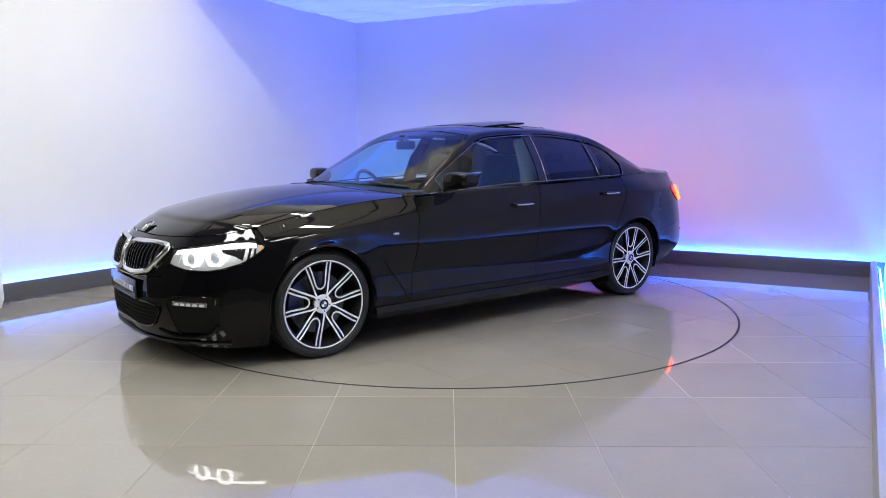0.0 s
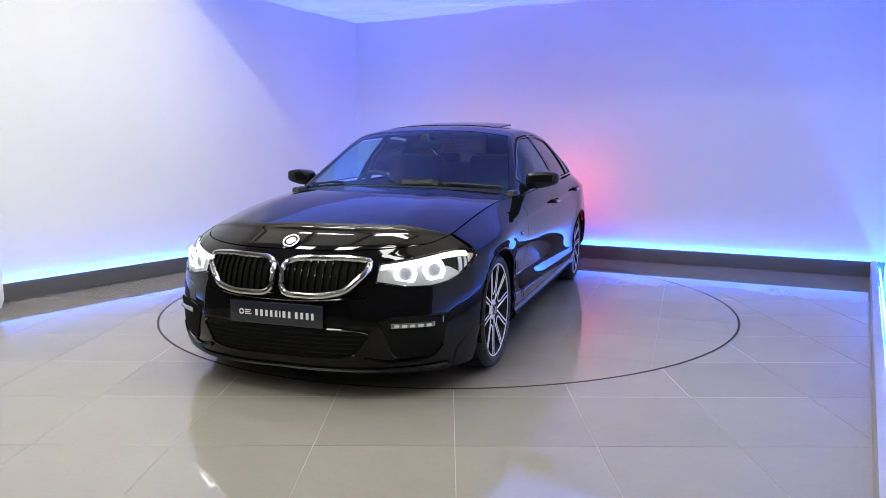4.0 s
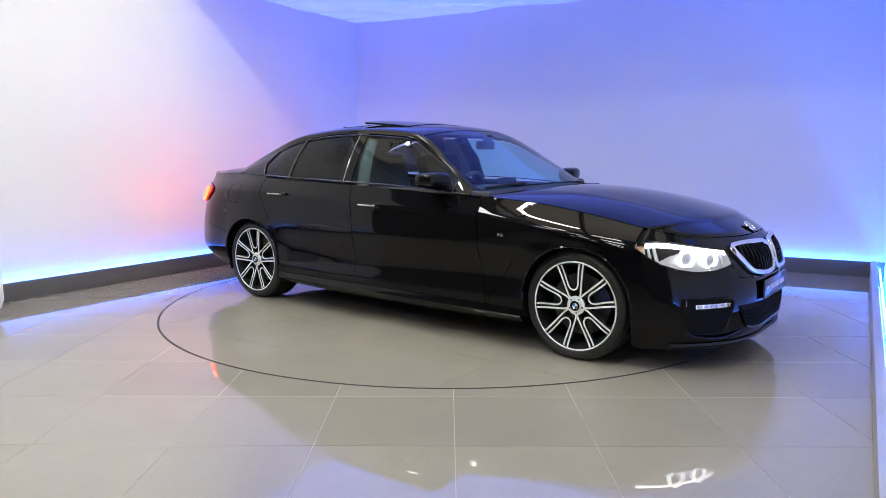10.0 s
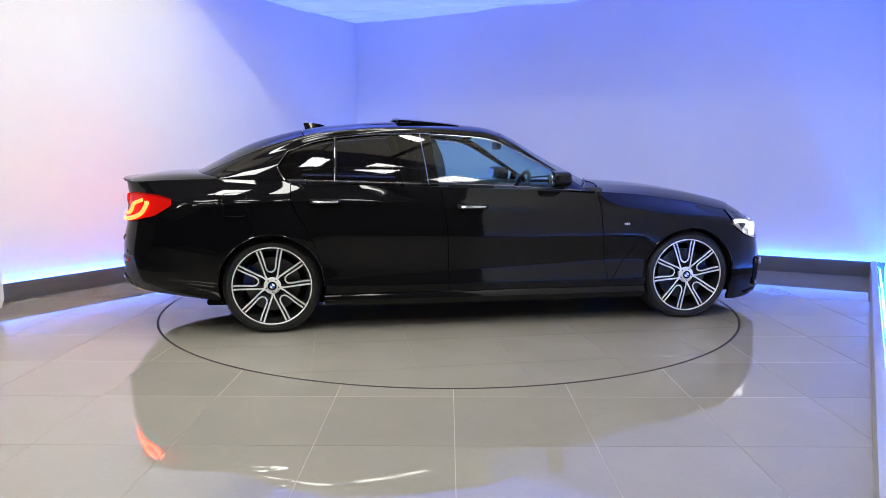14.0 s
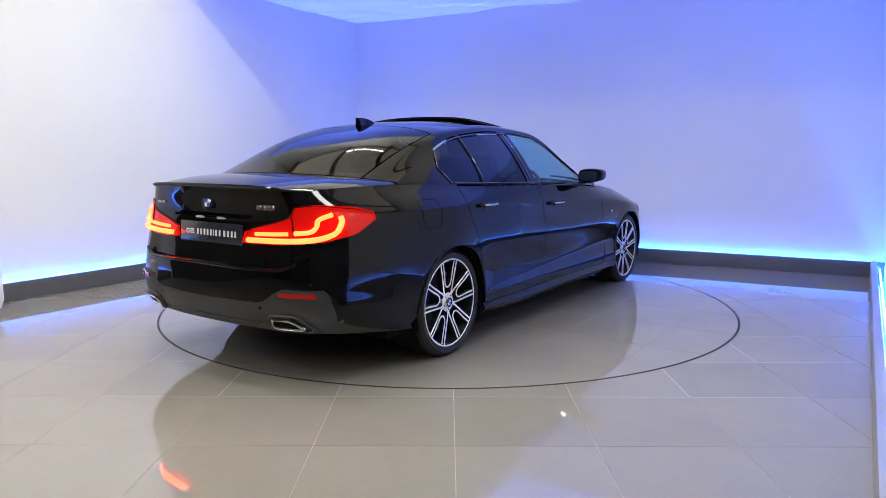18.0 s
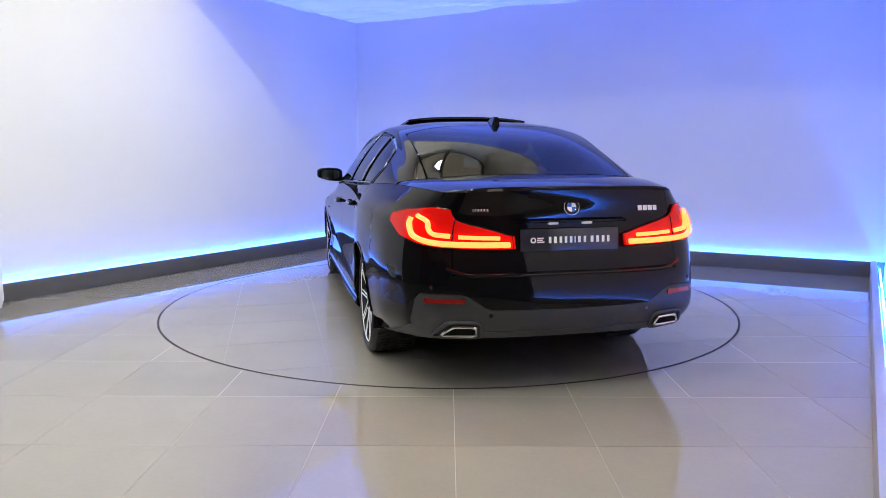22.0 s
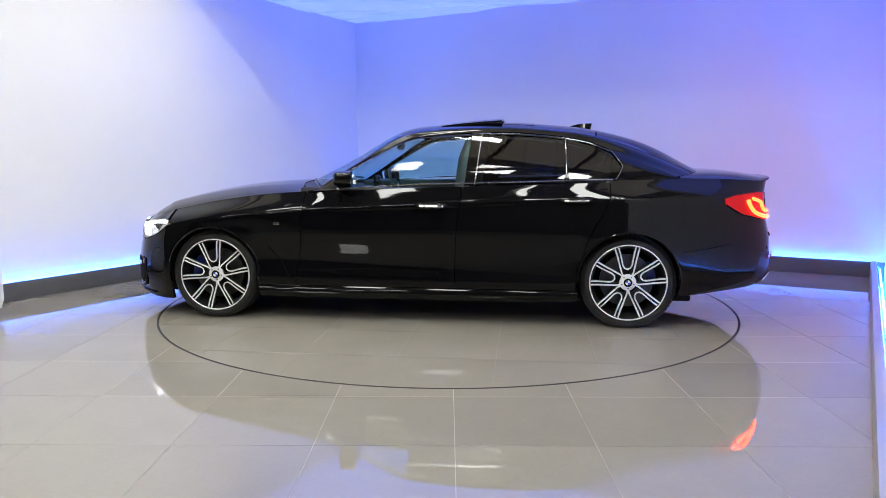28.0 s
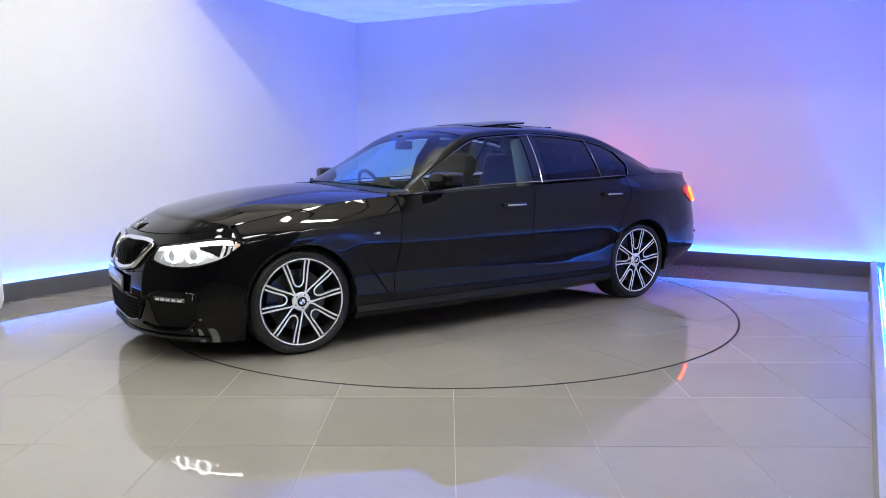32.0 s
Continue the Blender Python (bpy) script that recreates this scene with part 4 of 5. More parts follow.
def rounded(points, k=5, frac=0.3):
    """Corners of an outline cut round."""
    out = []
    n = len(points)
    for i in range(n):
        a, b, c = (np.array(points[(i + j) % n], float) for j in (-1, 0, 1))
        p, q = b + (a - b) * frac, b + (c - b) * frac
        for t in np.linspace(0, 1, k):
            out.append((1 - t) ** 2 * p + 2 * t * (1 - t) * b + t * t * q)
    return out


def plate(car, m):
    """A dark show plate with pale lettering drawn as bars."""
    p = part("number_plate", boxed((0, 0, 0.004), (.525, .112, .010), .003), PLATEBLACK, car, "dark plate with pale lettering bars")
    p.matrix_local = m
    part("emblem", lathe(bmesh.new(), [(.008, .0092), (.008, .0105), (.0145, .0105), (.0145, .0092)], 24, "z", (-.195, 0, 0)), PLATEINK, p)
    bm = bmesh.new()
    for k, w in enumerate((.034, .030, .038)):
        box(bm, (-.158 + w / 2 - .017, .0095 - k * .0095, .0098), (w, .0055, .0016))
    part("emblem_bars", bm, PLATEINK, p, smooth=False)
    x = -.118
    for k, w in enumerate((.022, .023, .021, .021, .021, .009, .025, .021, .0, .024, .024, .023, .021)):
        if w:
            part("lettering_bar", boxed((x + w / 2, 0, .0098), (w * .62, .032, .0016), .0), PLATEINK, p, smooth=False)
        x += w + (.0065 if w else .010)
    return p


def bars(name, parent, m, widths, h, gap, material, label=""):
    x = -sum(w + gap for w in widths) / 2
    for w in widths:
        bm = boxed((x + w / 2, 0, .002), (w, h, .004), .001)
        ob = part(name, bm, material, parent, label)
        ob.matrix_local = m
        x += w + gap


def facing(p, n, up=(0, 0, 1)):
    """A pose at p whose z axis is n and whose y axis leans up."""
    n = Vector(n).normalized()
    x = Vector(up).cross(n).normalized()
    y = n.cross(x)
    return Matrix((( x.x, y.x, n.x, p[0]), (x.y, y.y, n.y, p[1]), (x.z, y.z, n.z, p[2]), (0, 0, 0, 1)))


def build_front(car):
    # kidneys
    for s in (1, -1):
        out = rounded([(.026, .694), (.028, .526), (.235, .524), (.355, .548), (.440, .640), (.452, .692), (.30, .704)], 5, .33)
        line = [nose(s * y, z, .016) for y, z in out]
        k = part("kidney_grille", tube(bmesh.new(), line, (.016, .017), 10, True), CHROME, car, "bright chrome kidney grille frame")
        back = nose_patch(.530, .690, lambda z: s * .03, lambda z: s * float(np.interp(z, [.53, .56, .64, .69], [.29, .36, .43, .44])), .004)
        part("grille_backing", grid_shell(back, 0), MATTE, k)
        for i in range(10):
            y = .058 + .037 * i
            z0 = float(np.interp(y, [0, .25, .35, .43], [.531, .533, .556, .63]))
            z1 = .686
            bm = tube(bmesh.new(), [nose(s * y, z, .014) for z in np.linspace(z0 + .004, z1 - .002, 6)], (.004, .010), 6)
            part("grille_slat", bm, GLOSSBLACK, k)
    # chrome-like lip under the kidneys
    bm = tube(bmesh.new(), [nose(y, .494 + .018 * (y / .33) ** 2, .004) for y in np.linspace(-.34, .34, 31)], (.006, .005), 8)
    part("grille_lip", bm, DIMCHROME, car)
    roundel(car, facing((2.218, 0, .768), (.62, 0, .80)), .041)
    # lamps
    zl, zh = LAMP_LOW, LAMP_TOP
    for s in (1, -1):
        S = np.array([1, s, 1])
        lamp = part("headlamp", grid_shell(band(1.95, 4.88, zl, zh, -.028) * S, 0), LAMPSOFT, car, "lit white headlamp with twin rings")
        edge = [band(u, u + .02, zl, zh, .002, 2, 2)[0] for u in np.linspace(1.95, 4.86, 30)]
        loop = [e[0] * S for e in edge] + [e[1] * S for e in reversed(edge)]
        part("lamp_seal", tube(bmesh.new(), loop, .004, 6, True), GLOSSBLACK, lamp)
        part("lamp_trim", grid_shell(band(1.95, 2.18, lambda u: zl(u) + .006, lambda u: zh(u) - .022, -.012, 6, 5) * S, .01), LAMPSOFT, lamp)
        part("lamp_brow", grid_shell(band(2.0, 4.5, lambda u: zh(u) - .027, lambda u: zh(u) - .005, -.010, 24, 4) * S, .006), LAMPWHITE, lamp, "glowing white light bar")
        for uc in (2.50, 3.15):
            zc = (zl(uc) + zh(uc)) / 2 - .006
            c = at_z(uc, zc)
            a, b = at_z(uc - .1, zc), at_z(uc + .1, zc)
            t = (b - a) / np.linalg.norm(b - a)
            nrm = np.array([t[1], -t[0], 0])
            M = facing((c - nrm * .016) * S, Vector(nrm * S) + Vector((.25, 0, 0)))
            ring = lathe(bmesh.new(), [(.037, .0), (.039, .010), (.047, .014), (.057, .010), (.060, .0)], 8, "z")
            r = part("daylight_ring", ring, LAMPWHITE, lamp, "glowing white daylight ring")
            r.matrix_local = M
            pl = lathe(bmesh.new(), [(.0005, .014), (.014, .012), (.028, .006), (.038, -.004)], 24, "z", closed=False)
            q = part("projector_lens", pl, PROJECTOR, lamp, "grey projector lens")
            q.matrix_local = M
        # extra pale band, glowing in its material to imitate the lamp's bloom
        part("lower_glow", grid_shell(band(2.2, 3.8, lambda u: zl(u) + .008, lambda u: zl(u) + .026, -.014, 16, 4) * S, .006), LAMPSOFT, lamp)
        part("side_marker", grid_shell(band(4.62, 4.82, lambda u: zl(u) + .010, lambda u: zh(u) - .012, -.014, 5, 5) * S, .006), AMBER, lamp, "pale amber side marker")
        for uc, w in ((4.0, .012), (4.25, .010), (4.5, .008)):
            part("reflector_fin", grid_shell(band(uc, uc + .12, lambda u: zl(u) + .012, lambda u: zh(u) - .022, -.016, 4, 5) * S, .008), LAMPSOFT, lamp)
        lens = part("lens", grid_shell(band(1.95, 4.88, zl, zh, .003, 30, 8) * S, 0), LENS, lamp)
        lens.visible_shadow = False
    # lower intake, fins and trims
    mid = nose_patch(.222, .362, lambda z: -float(np.interp(z, [.222, .25, .362], [.36, .41, .485])), lambda z: float(np.interp(z, [.222, .25, .362], [.36, .41, .485])), .003, 30, 8)
    intake = part("lower_intake", grid_shell(mid, 0), MATTE, car, "black lower air intake")
    for z in (.245, .268, .291, .314, .337):
        h = float(np.interp(z, [.222, .25, .362], [.36, .41, .485])) - .012
        part("intake_bar", tube(bmesh.new(), [nose(y, z, .006) for y in np.linspace(-h, h, 21)], (.003, .003), 6), MATTE, intake)
    edge = [nose(y, z, .006) for y, z in rounded([(-.49, .366), (-.39, .214), (.39, .214), (.49, .366)], 6, .22)]
    part("intake_rim", tube(bmesh.new(), edge[3:], .006, 6), PAINT, intake)
    splitter = np.array([[nose(y, .160 - .004 * j, .001 + .003 * j) for j in range(4)] for y in np.linspace(-.78, .78, 41)])
    part("splitter", grid_shell(splitter, .01), BLACK, car)
    for s in (1, -1):
        yl = lambda z: s * float(np.interp(z, [.215, .30, .405, .425], [.575, .54, .515, .57]))
        yr = lambda z: s * float(np.interp(z, [.215, .30, .425], [.755, .785, .79]))
        side_in = part("side_intake", grid_shell(nose_patch(.215, .425, yl, yr, .003, 12, 10), 0), MATTE, car, "black side intake with fog lamp")
        rim = [nose(s * y, z, .005) for y, z in rounded([(.575, .211), (.77, .222), (.795, .43), (.508, .408)], 5, .2)]
        part("intake_rim", tube(bmesh.new(), rim, .0035, 6, True), PAINT, side_in)
        fog = part("fog_lamp", grid_shell(nose_patch(.370, .394, lambda z: s * .565, lambda z: s * .745, .012, 10, 4), .012), CHROME, side_in, "narrow bright led fog lamp")
        for k in range(5):
            part("fog_cell", grid_shell(nose_patch(.373, .386, lambda z: s * (.580 + .033 * k), lambda z: s * (.600 + .033 * k), .0145, 3, 3), .003), PROJECTOR, fog)
        part("reflector_strip", tube(bmesh.new(), [nose(s * .775, z, .008) for z in (.385, .40, .415)], .004, 6), CHROME, side_in)
        flick = run(np.array([nose(s * y, z, o) for y, z, o in ((.44, .215, .004), (.55, .190, .012), (.66, .192, .014), (.735, .215, .010), (.775, .265, .006))]), np.linspace(0, 4, 24))
        part("corner_blade", tube(bmesh.new(), flick, (.008, .012), 8), PAINT, car)
    c = nose(0, .425, .012)
    plate(car, facing((c[0] - .004, 0, .426), (1, 0, .03)))


def build_rear(car):
    zl = lerp([13.93, 14.3, 14.8, 15.3, 15.7, 16.25], [.868, .800, .768, .757, .750, .747])
    zh = lerp([13.93, 14.2, 14.8, 15.2, 15.32, 15.45, 16.0, 16.25], [.905, .928, .948, .942, .90, .882, .832, .805])
    for s in (1, -1):
        S = np.array([1, s, 1])
        lamp = part("tail_lamp", grid_shell(band(13.93, 16.25, zl, zh, .006, 40, 8) * S, .012), LAMPREDDEEP, car, "lit red wraparound tail lamp")
        def bar(pts, r):
            line = run(np.array([at_z(u, z) for u, z in pts]), np.linspace(0, len(pts) - 1, 6 * len(pts)))
            out = []
            for p in line:
                d = np.array([p[0] + 1.6, p[1] * .9, 0])
                out.append((p + d / np.linalg.norm(d) * .013) * S)
            part("light_bar", tube(bmesh.new(), out, r, 8), LAMPRED, lamp, "glowing orange-red light bar")
        bar([(16.18, .768), (15.7, .770), (15.2, .776), (14.85, .789), (14.62, .815), (14.50, .865), (14.48, .895)], (.016, .014))
        bar([(16.05, .800), (15.75, .803), (15.45, .808)], (.010, .010))
        bar([(15.32, .812), (15.05, .820), (14.93, .845), (14.86, .880), (14.6, .905)], (.014, .012))
        edge = [at_z(u, zl(u)) for u in np.linspace(13.95, 16.23, 30)] + [at_z(u, zh(u)) for u in np.linspace(16.23, 13.95, 30)]
        part("lamp_seal", tube(bmesh.new(), [(p + np.array([-.004, .004, 0])) * S for p in edge], .003, 6, True), GLOSSBLACK, lamp)
        seam = [(at_z(15.35, z) + np.array([-.0075, .004, 0])) * S for z in np.linspace(zl(15.35), zh(15.35), 8)]
        part("lamp_split", tube(bmesh.new(), seam, (.004, .003), 6), GLOSSBLACK, lamp)
        refl = nose_patch(.489, .512, lambda z: s * .545, lambda z: s * .725, .008, 10, 4, rump)
        part("reflector", grid_shell(refl, .01), REFLECTOR, car, "dark red bumper reflector")
        # exhaust
        out = rounded([(.478, .318), (.492, .368), (.598, .372), (.650, .318)], 5, .22)
        pipe = part("exhaust_tip", tube(bmesh.new(), [rump(s * y, z, .018) for y, z in out], (.006, .008), 8, True), CHROME, car, "chrome trapezoid exhaust tip")
        part("exhaust_mouth", grid_shell(nose_patch(.322, .366, lambda z: s * float(np.interp(z, [.32, .37], [.482, .495])), lambda z: s * float(np.interp(z, [.32, .37], [.642, .600])), .012, 8, 5, rump), 0), MATTE, pipe)
        surround = rounded([(.455, .305), (.475, .388), (.63, .395), (.69, .305)], 5, .2)
        part("exhaust_surround", tube(bmesh.new(), [rump(s * y, z, .004) for y, z in surround], (.012, .010), 8, True), DIFFUSER, car)
    lower = np.array([[rump(y, .335 - .018 * j, .004 - .018 * j) for j in range(5)] for y in np.linspace(-.45, .45, 25)])
    part("diffuser_floor", grid_shell(lower, .01), BLACK, car)
    ledge = [rump(y, .622 + .035 * max(0, (abs(y) - .50) / .13) ** 2, -.008) for y in np.linspace(-.63, .63, 61)]
    part("bumper_ledge", tube(bmesh.new(), ledge, (.016, .011), 10), PAINT, car)
    # boot shut line, plate, badges
    c = rump(0, .785)
    plate(car, facing((c[0] + .004, 0, .785), (-1, 0, .06)))
    roundel(car, facing((rump(0, .948)[0] - .004, 0, .948), (-1, 0, .18)), .041)
    p = rump(-.43, .935, .003)
    bars("model_badge", car, facing(p, (-1, -.12, .2)), (.027, .026, .027, .023), .026, .004, CHROME, "small chrome lettering bars")
    p = rump(.46, .935, .003)
    bars("drive_badge", car, facing(p, (-1, .12, .2)), (.018, .012, .010, .010, .012), .014, .004, CHROME, "small chrome lettering bars")
    for y in (-.09, .09):
        part("plate_lamp", boxed((c[0] + .006, y, .868), (.03, .05, .012), .003), LAMPSOFT, car)
    part("boot_grip", grid_shell(nose_patch(.872, .884, lambda z: -.30, lambda z: .30, .010, 21, 3, rump), .012), GLOSSBLACK, car)
    # spoiler lip
    us = np.linspace(14.9, U_END, 26)
    half = body(us, np.full(26, 5.0))
    base = np.concatenate([half, half[-2::-1] * FLIP])
    f = np.clip((us - 14.9) / .5, 0, 1)
    f = np.concatenate([f, f[-2::-1]])
    rows = []
    for dx, dz in ((.075, .004), (.04, .010), (.0, .014), (-.018, .015), (-.022, .009), (-.012, -.004)):
        q = base.copy()
        q[:, 0] += dx * f
        q[:, 2] += (dz + .001) * f
        rows.append(q)
    part("spoiler", grid_shell(np.stack(rows, 1), .0), PAINT, car)
    # parking sensors
    for y, z in ((.42, .425), (-.42, .425), (.70, .56), (-.70, .56)):
        q = rump(y, z, .001)
        sensor = part("parking_sensor", lathe(bmesh.new(), [(.0005, .001), (.009, .001), (.011, -.002)], 16, "z", closed=False), GLOSSBLACK, car)
        sensor.matrix_local = facing(q, (-1, y * .5, 0))


def build_sides(car):
    for s in (1, -1):
        S = np.array([1, s, 1])
        # handles
        for x0, x1, z in ((-.225, -.025, .848), (-1.225, -1.03, .894)):
            line = [flank(np.array(x), z)[:3] + np.array([0, .032 - .05 * (abs(f - .5) * 2) ** 6 * .5, 0]) for f, x in zip(np.linspace(0, 1, 13), np.linspace(x0, x1, 13))]
            h = part("door_handle", tube(bmesh.new(), [p * S for p in line], (.013, .016), 10), PAINT, car, "black door handle with chrome strip")
            part("handle_strip", tube(bmesh.new(), [(p + np.array([0, .0100, -.001])) * S for p in line[1:-1]], (.005, .0065), 6), CHROME, h)
            cup = np.array([[flank(np.array(x), zz) + np.array([0, .0015, 0]) for zz in np.linspace(z - .042 * (1 - .6 * abs(f - .5) ** 2 * 4), z + .026 * (1 - .6 * abs(f - .5) ** 2 * 4), 5)] for f, x in zip(np.linspace(0, 1, 11), np.linspace(x0 + .03, x1 - .03, 11))])
            part("handle_cup", grid_shell(cup * S, 0), GLOSSBLACK, h)
        # mirrors
        bm = bmesh.new()
        bmesh.ops.create_uvsphere(bm, u_segments=28, v_segments=16, radius=1)
        for v in bm.verts:
            p = v.co
            q = Vector([math.copysign(abs(c) ** 0.5, c) for c in p])
            xx = q.x * .075
            taper = 1 - .22 * max(q.y, 0) - (.12 if q.z < 0 else 0) * (1 + q.y) / 2
            v.co = (max(xx, -.052) + .035 * (1 - q.y) * .5 - .02, q.y * .112, q.z * .060 * taper + .008 * q.y)
        cap = part("wing_mirror", bm, GLOSSBLACK, car, "gloss black wing mirror")
        cap.matrix_local = Matrix.Translation((.49, s * .952, 1.032)) @ Matrix.Diagonal((1, s, 1, 1))
        g = bmesh.new()
        prism(g, [tuple(p) for p in rounded([(-.078, -.042), (.078, -.036), (.082, .036), (-.076, .042)], 5, .3)], .003, Matrix())
        mg = part("mirror_glass", g, MIRROR, cap)
        mg.matrix_local = facing((-.073, 0, 0), (-1, -.12, 0))
        part("mirror_line", tube(bmesh.new(), [(.056 - .10 * (f - .4) ** 2, -.06 + .15 * f, -.012) for f in np.linspace(0, 1, 9)], .002, 6), CHROME, cap)
        arm = tube(bmesh.new(), [(.545, s * .80, .962), (.53, s * .845, .972), (.51, s * .885, .99)], (.03, .014), 8)
        part("mirror_arm", arm, GLOSSBLACK, car)
        # wing badge and blade
        p = flank(np.array(1.0), .712) + np.array([0, .003, 0])
        bars("wing_badge", car, facing(p * S, (0, s, 0)), (.006, .006, .010, .010), .018, .003, CHROME, "small chrome side badge")
        bl = [flank(np.array(x), z) + np.array([0, .006, 0]) for x, z in ((1.075, .545), (1.03, .49), (.975, .42), (.93, .345), (.90, .28))]
        part("side_blade", tube(bmesh.new(), [q * S for q in run(np.array(bl), np.linspace(0, 4, 14))], (.002, .003), 8), PAINT, car)
        # filler flap on the right, lip rings round the arches
        for cx in (AXLE, -AXLE):
            pts = []
            for a in np.linspace(-.05, math.pi + .05, 40):
                x, z = cx + (ARCH_R + .004) * math.cos(a), HUB_Z + .012 + (ARCH_R + .004) * math.sin(a) * .975
                pts.append((flank(np.array(x), z) + np.array([0, .001, 0])) * S)
            part("arch_lip", tube(bmesh.new(), pts, (.007, .006), 6), PAINT, car)
        # underbody trim
        part("jack_cover", boxed((.9, s * .84, .20), (.12, .04, .04), .01), BLACK, car)
        wip = tube(bmesh.new(), [top(np.array(.07), np.array(1.2 + .12 * k)) * S + np.array([.005, 0, .007]) for k in range(8)], (.006, .008), 6)
        part("wiper", wip, BLACK, car)
    ring = rounded([(-1.64, .80), (-1.64, .955), (-1.80, .95), (-1.79, .80)], 5, .2)
    ring = [a + (b - a) * k / 8 for a, b in zip(ring, ring[1:] + ring[:1]) for k in range(8)]
    q = [flank(np.array(x), z) * np.array([1, -1, 1]) - np.array([0, .0002, 0]) for x, z in ring]
    part("fuel_flap", tube(bmesh.new(), q, .0016, 5, True), MATTE, car)


def build_roof(car):
    P = []
    for f in np.linspace(0, 1, 14):
        s = 3.05 + .95 * f
        row = [top(np.array(s), np.array(w)) for w in np.linspace(1.55, 3, 9)]
        row = row + [r * FLIP for r in row[-2::-1]]
        P.append([r + np.array([0, 0, .004 + .027 * f]) for r in row])
    panel = part("sunroof", grid_shell(np.array(P), .014), GLOSSBLACK, car, "dark glass sunroof tilted open at the rear")
    sealed = []
    for f in np.linspace(0, 1, 10):
        s = 4.02 + .55 * f
        row = [top(np.array(s), np.array(w)) for w in np.linspace(1.55, 3, 9)]
        row = row + [r * FLIP for r in row[-2::-1]]
        sealed.append([r + np.array([0, 0, .002]) for r in row])
    part("rear_roof_glass", grid_shell(np.array(sealed), .0), GLOSSBLACK, car)
    bm = bmesh.new()
    rings = []
    for f in np.linspace(0, 1, 14):
        hh = .050 * (1 - f ** 1.7) ** .75 + .002
        w = .030 * (1 - .8 * f)
        x, z0 = -1.285 + .165 * f, 1.397 + .020 * f
        lean = -.016 * (1 - f)
        rings.append([bm.verts.new(c) for c in ((x, w, z0 - .012), (x + lean * .5, w * .62, z0 + hh * .55), (x + lean, w * .42, z0 + hh), (x + lean, -w * .42, z0 + hh), (x + lean * .5, -w * .62, z0 + hh * .55), (x, -w, z0 - .012))])
    for a, b in zip(rings, rings[1:]):
        for j in range(5):
            bm.faces.new((a[j], a[j + 1], b[j + 1], b[j]))
    bm.faces.new(rings[0])
    part("roof_antenna", bm, GLOSSBLACK, car, "gloss black shark-fin antenna")
    # cowl
    cow = np.array([[np.array([.995 - .245 * (y / .78) ** 2 + dx, y, .990 - .036 * (y / .78) ** 2 + dz]) for dx, dz in ((.02, -.012), (-.02, -.006), (-.08, .0), (-.13, .004))] for y in np.linspace(-.78, .78, 25)])
    part("cowl", grid_shell(cow, 0), BLACK, car)


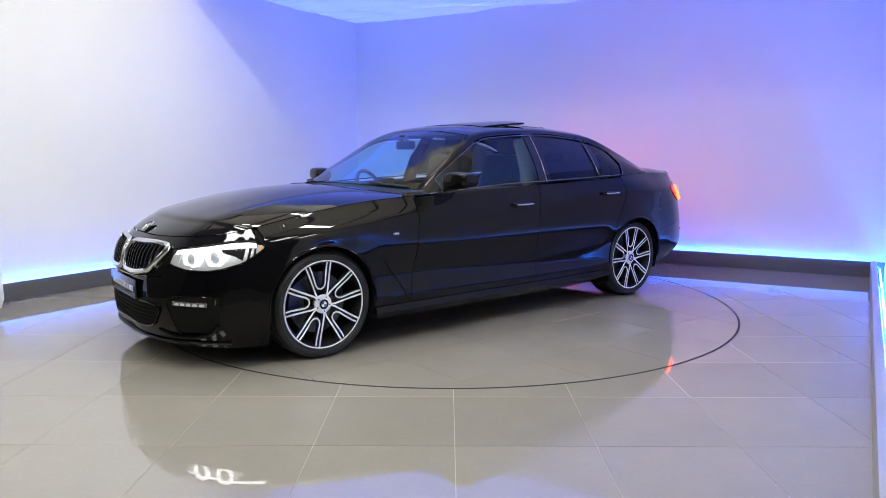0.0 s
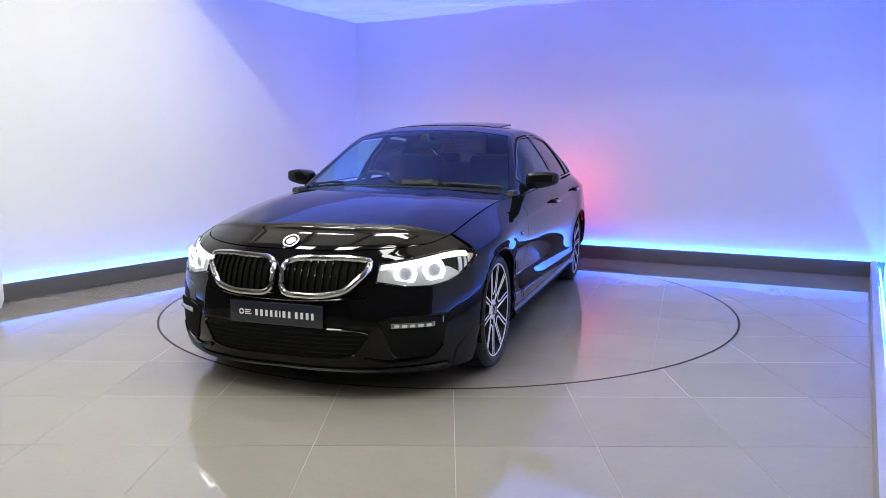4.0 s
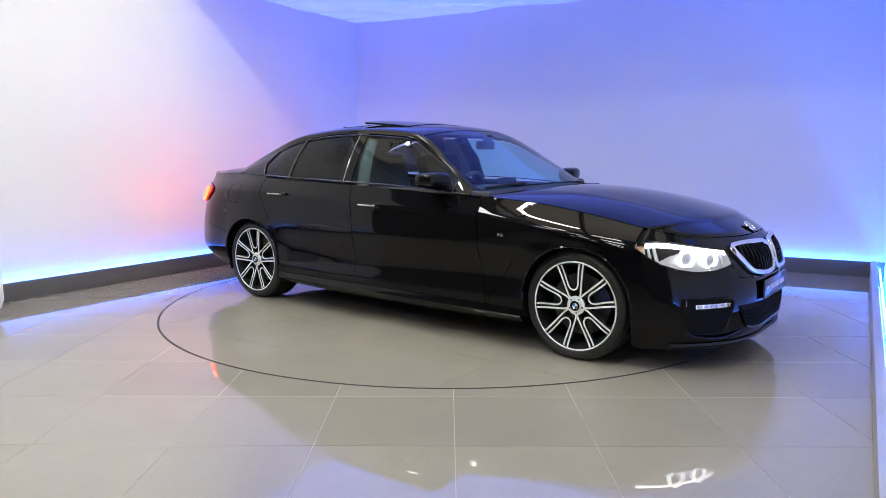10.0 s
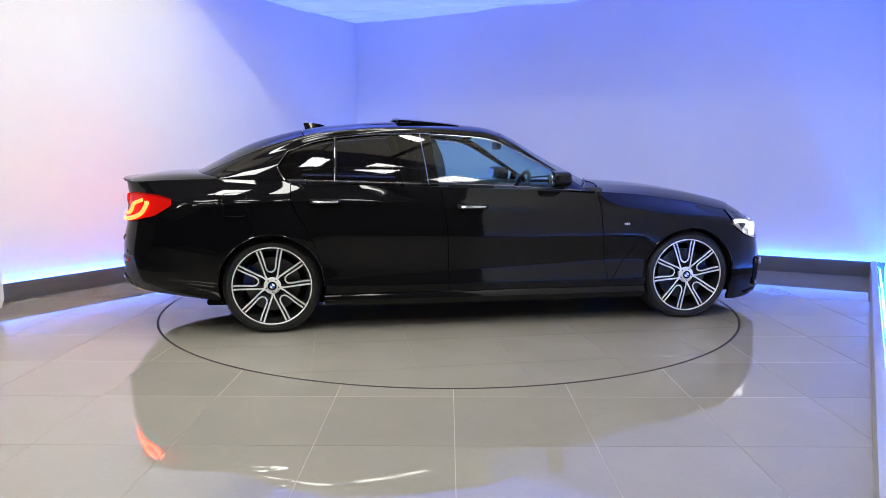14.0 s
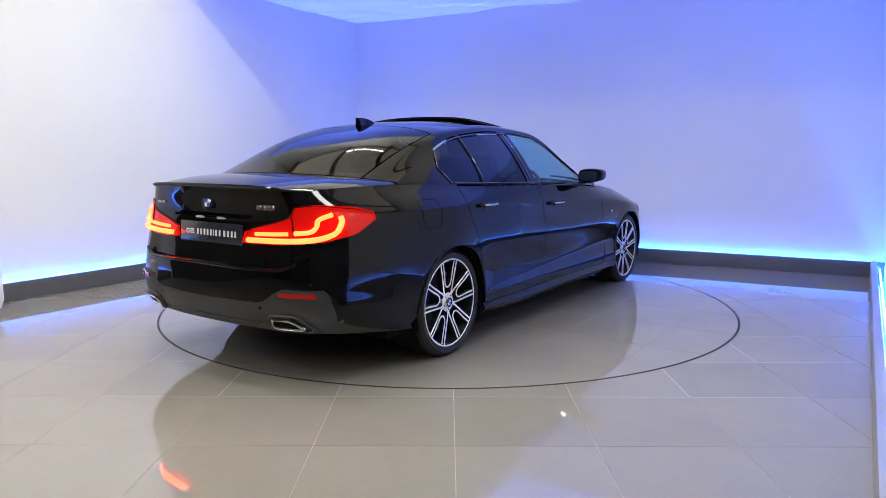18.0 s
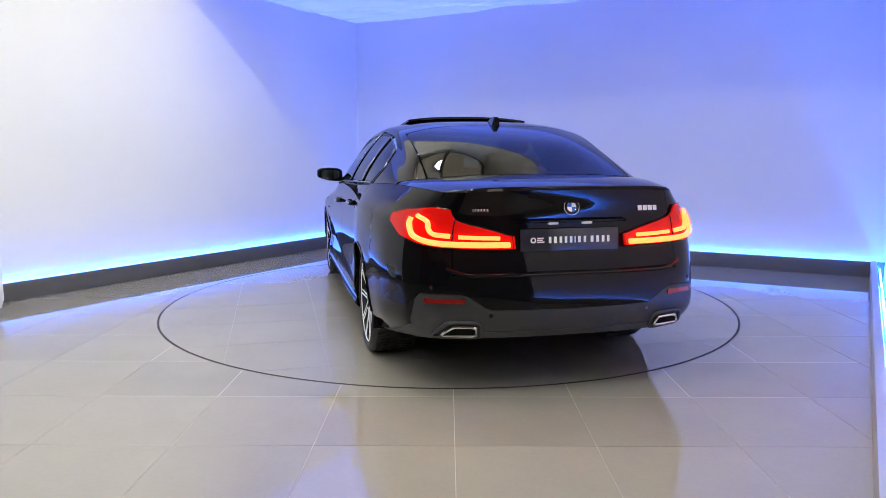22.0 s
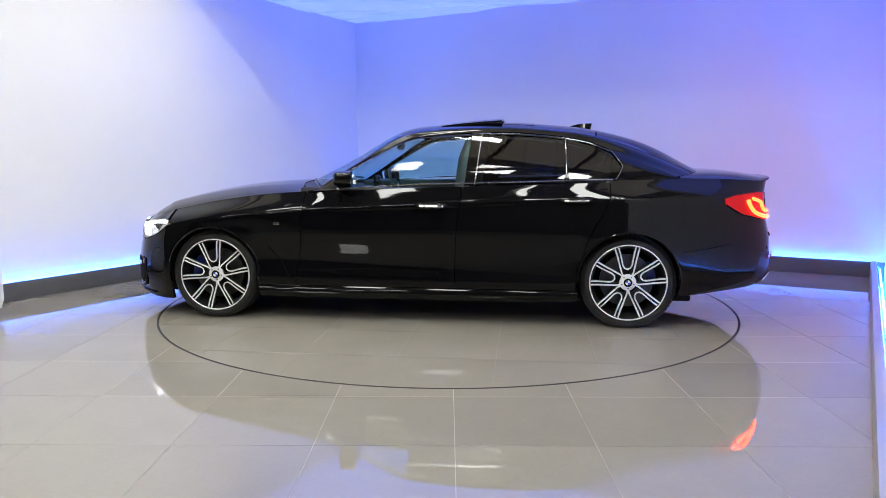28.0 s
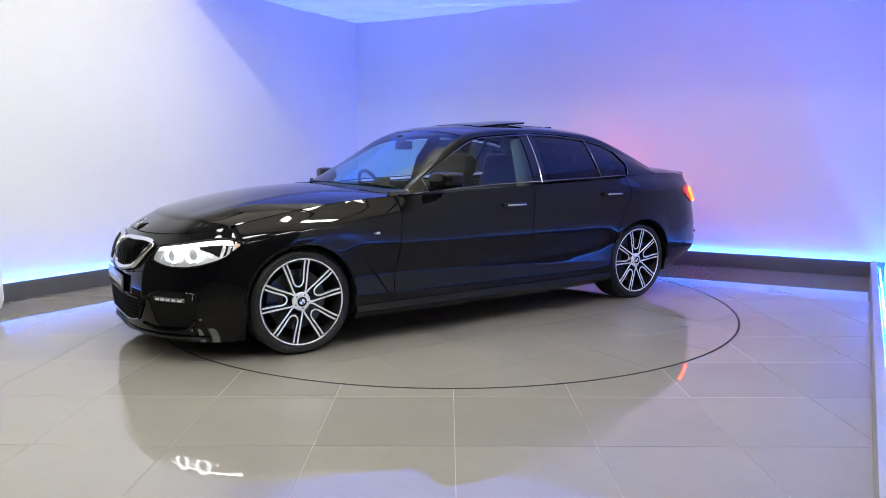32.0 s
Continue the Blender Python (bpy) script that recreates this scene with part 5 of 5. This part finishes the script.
def build_cabin(car):
    def seat(x, y, w):
        t = part("front_seat", boxed((x + .10, y, .55), (.52, w, .20), .06), LEATHER, car, "black leather front seat")
        m = Matrix.Translation((x - .16, y, .62)) @ Matrix.Rotation(radians(-16), 4, "Y")
        part("backrest", boxed((0, 0, .30), (.14, w, .60), .055, m), LEATHER, t)
        part("headrest", boxed((-.01, 0, .70), (.10, .26, .17), .045, m), LEATHER, t)
        for dy in (-.06, .06):
            part("headrest_post", tube(bmesh.new(), [m @ Vector((0, dy, .55)), m @ Vector((0, dy, .66))], .007, 8), CHROME, t)
    seat(-.20, .37, .50)
    seat(-.20, -.37, .50)
    bench = part("rear_bench", boxed((-1.0, 0, .55), (.50, 1.30, .20), .06), LEATHER, car, "black leather rear bench")
    m = Matrix.Translation((-1.26, 0, .62)) @ Matrix.Rotation(radians(-22), 4, "Y")
    part("backrest", boxed((0, 0, .28), (.14, 1.30, .52), .055, m), LEATHER, bench)
    for y in (-.40, 0, .40):
        part("headrest", boxed((-.01, y, .58), (.09, .26, .13), .04, m), LEATHER, bench)
    part("parcel_shelf", boxed((-1.62, 0, 1.02), (.52, 1.15, .03), .01), LEATHER, car)
    dash = part("dashboard", boxed((.62, 0, .86), (.50, 1.42, .17), .06), LEATHER, car)
    part("instrument_hood", boxed((.50, -.37, .955), (.24, .36, .06), .025), LEATHER, dash)
    part("centre_screen", boxed((.45, 0, .975), (.02, .24, .11), .006), GLOSSBLACK, dash)
    part("console", boxed((.10, 0, .60), (.90, .22, .24), .04), LEATHER, car)
    m = Matrix.Translation((.34, -.37, .90)) @ Matrix.Rotation(radians(-68), 4, "Y")
    ring = [m @ Vector((.185 * math.cos(a), .185 * math.sin(a), 0)) for a in np.linspace(0, 2 * math.pi, 40, endpoint=False)]
    sw = part("steering_wheel", tube(bmesh.new(), ring, .015, 10, True), LEATHER, car, "black leather steering wheel")
    part("wheel_boss", boxed((0, 0, -.01), (.15, .14, .05), .02, m), LEATHER, sw)
    for y in (-.12, .12):
        part("wheel_spoke", boxed((0, y, -.008), (.04, .12, .018), .006, m), CHROME, sw)
    part("inner_mirror", boxed((.25, 0, 1.275), (.03, .23, .065), .012), BLACK, car, "black rear-view mirror")
    part("mirror_stalk", boxed((.27, 0, 1.325), (.06, .07, .06), .015), BLACK, car)
    part("headlining", grid_shell(np.concatenate([lift(top(np.linspace(2.3, 5.9, 16)[:, None], np.linspace(.9, 3, 8)[None]), -.025), (lift(top(np.linspace(2.3, 5.9, 16)[:, None], np.linspace(.9, 3, 8)[None]), -.025) * FLIP)[:, -2::-1]], 1), 0), BLACK, car)
    for s in (1, -1):
        part("door_card", boxed((-.25, s * .80, .80), (2.2, .06, .34), .02), LEATHER, car)
        b = part("b_post", tube(bmesh.new(), [(-.36, s * .80, .95), (-.38, s * .72, 1.18), (-.42, s * .63, 1.31)], (.09, .02), 8), BLACK, car)


car = build_car()
build_wheels(car)
build_front(car)
build_rear(car)
build_sides(car)
build_roof(car)
build_cabin(car)
lay_disc()
lay_tiles()

# seconds and degrees of the turntable
TURNS = [(0.0, -140.7), (0.5, -140.7), (1.0, -139.4), (1.5, -136.7), (2.0, -132.1), (2.5, -126.4), (3.0, -120.5), (3.5, -114.8), (6.0, -84.6), (8.0, -60.7), (10.0, -37.3), (12.0, -14.0), (14.0, 9.0),
         (16.5, 38.1), (18.0, 55.9), (20.0, 79.9), (22.0, 104.0), (24.0, 127.8), (25.5, 145.0), (28.0, 173.8), (30.0, 197.0), (30.5, 202.5), (31.0, 207.9), (31.5, 211.8), (32.0, 214.3)]
OFFSET = Vector((0.147, -0.039, 0.0))


def motions():
    turned, seat = [], []
    for t in [k * 0.5 for k in range(65)]:
        i = max(k for k in range(len(TURNS) - 1) if TURNS[k][0] <= t)
        (t0, a0), (t1, a1) = TURNS[i], TURNS[i + 1]
        a = a0 + (a1 - a0) * (t - t0) / (t1 - t0)
        turned.append((t, pose(0, 0, 0, 0, 0, a)))
        seat.append((t, pose(0, 0, 0, 0, 0, a) @ Matrix.Translation(OFFSET)))
    walk(turntable, turned)
    walk(car, seat)


motions()
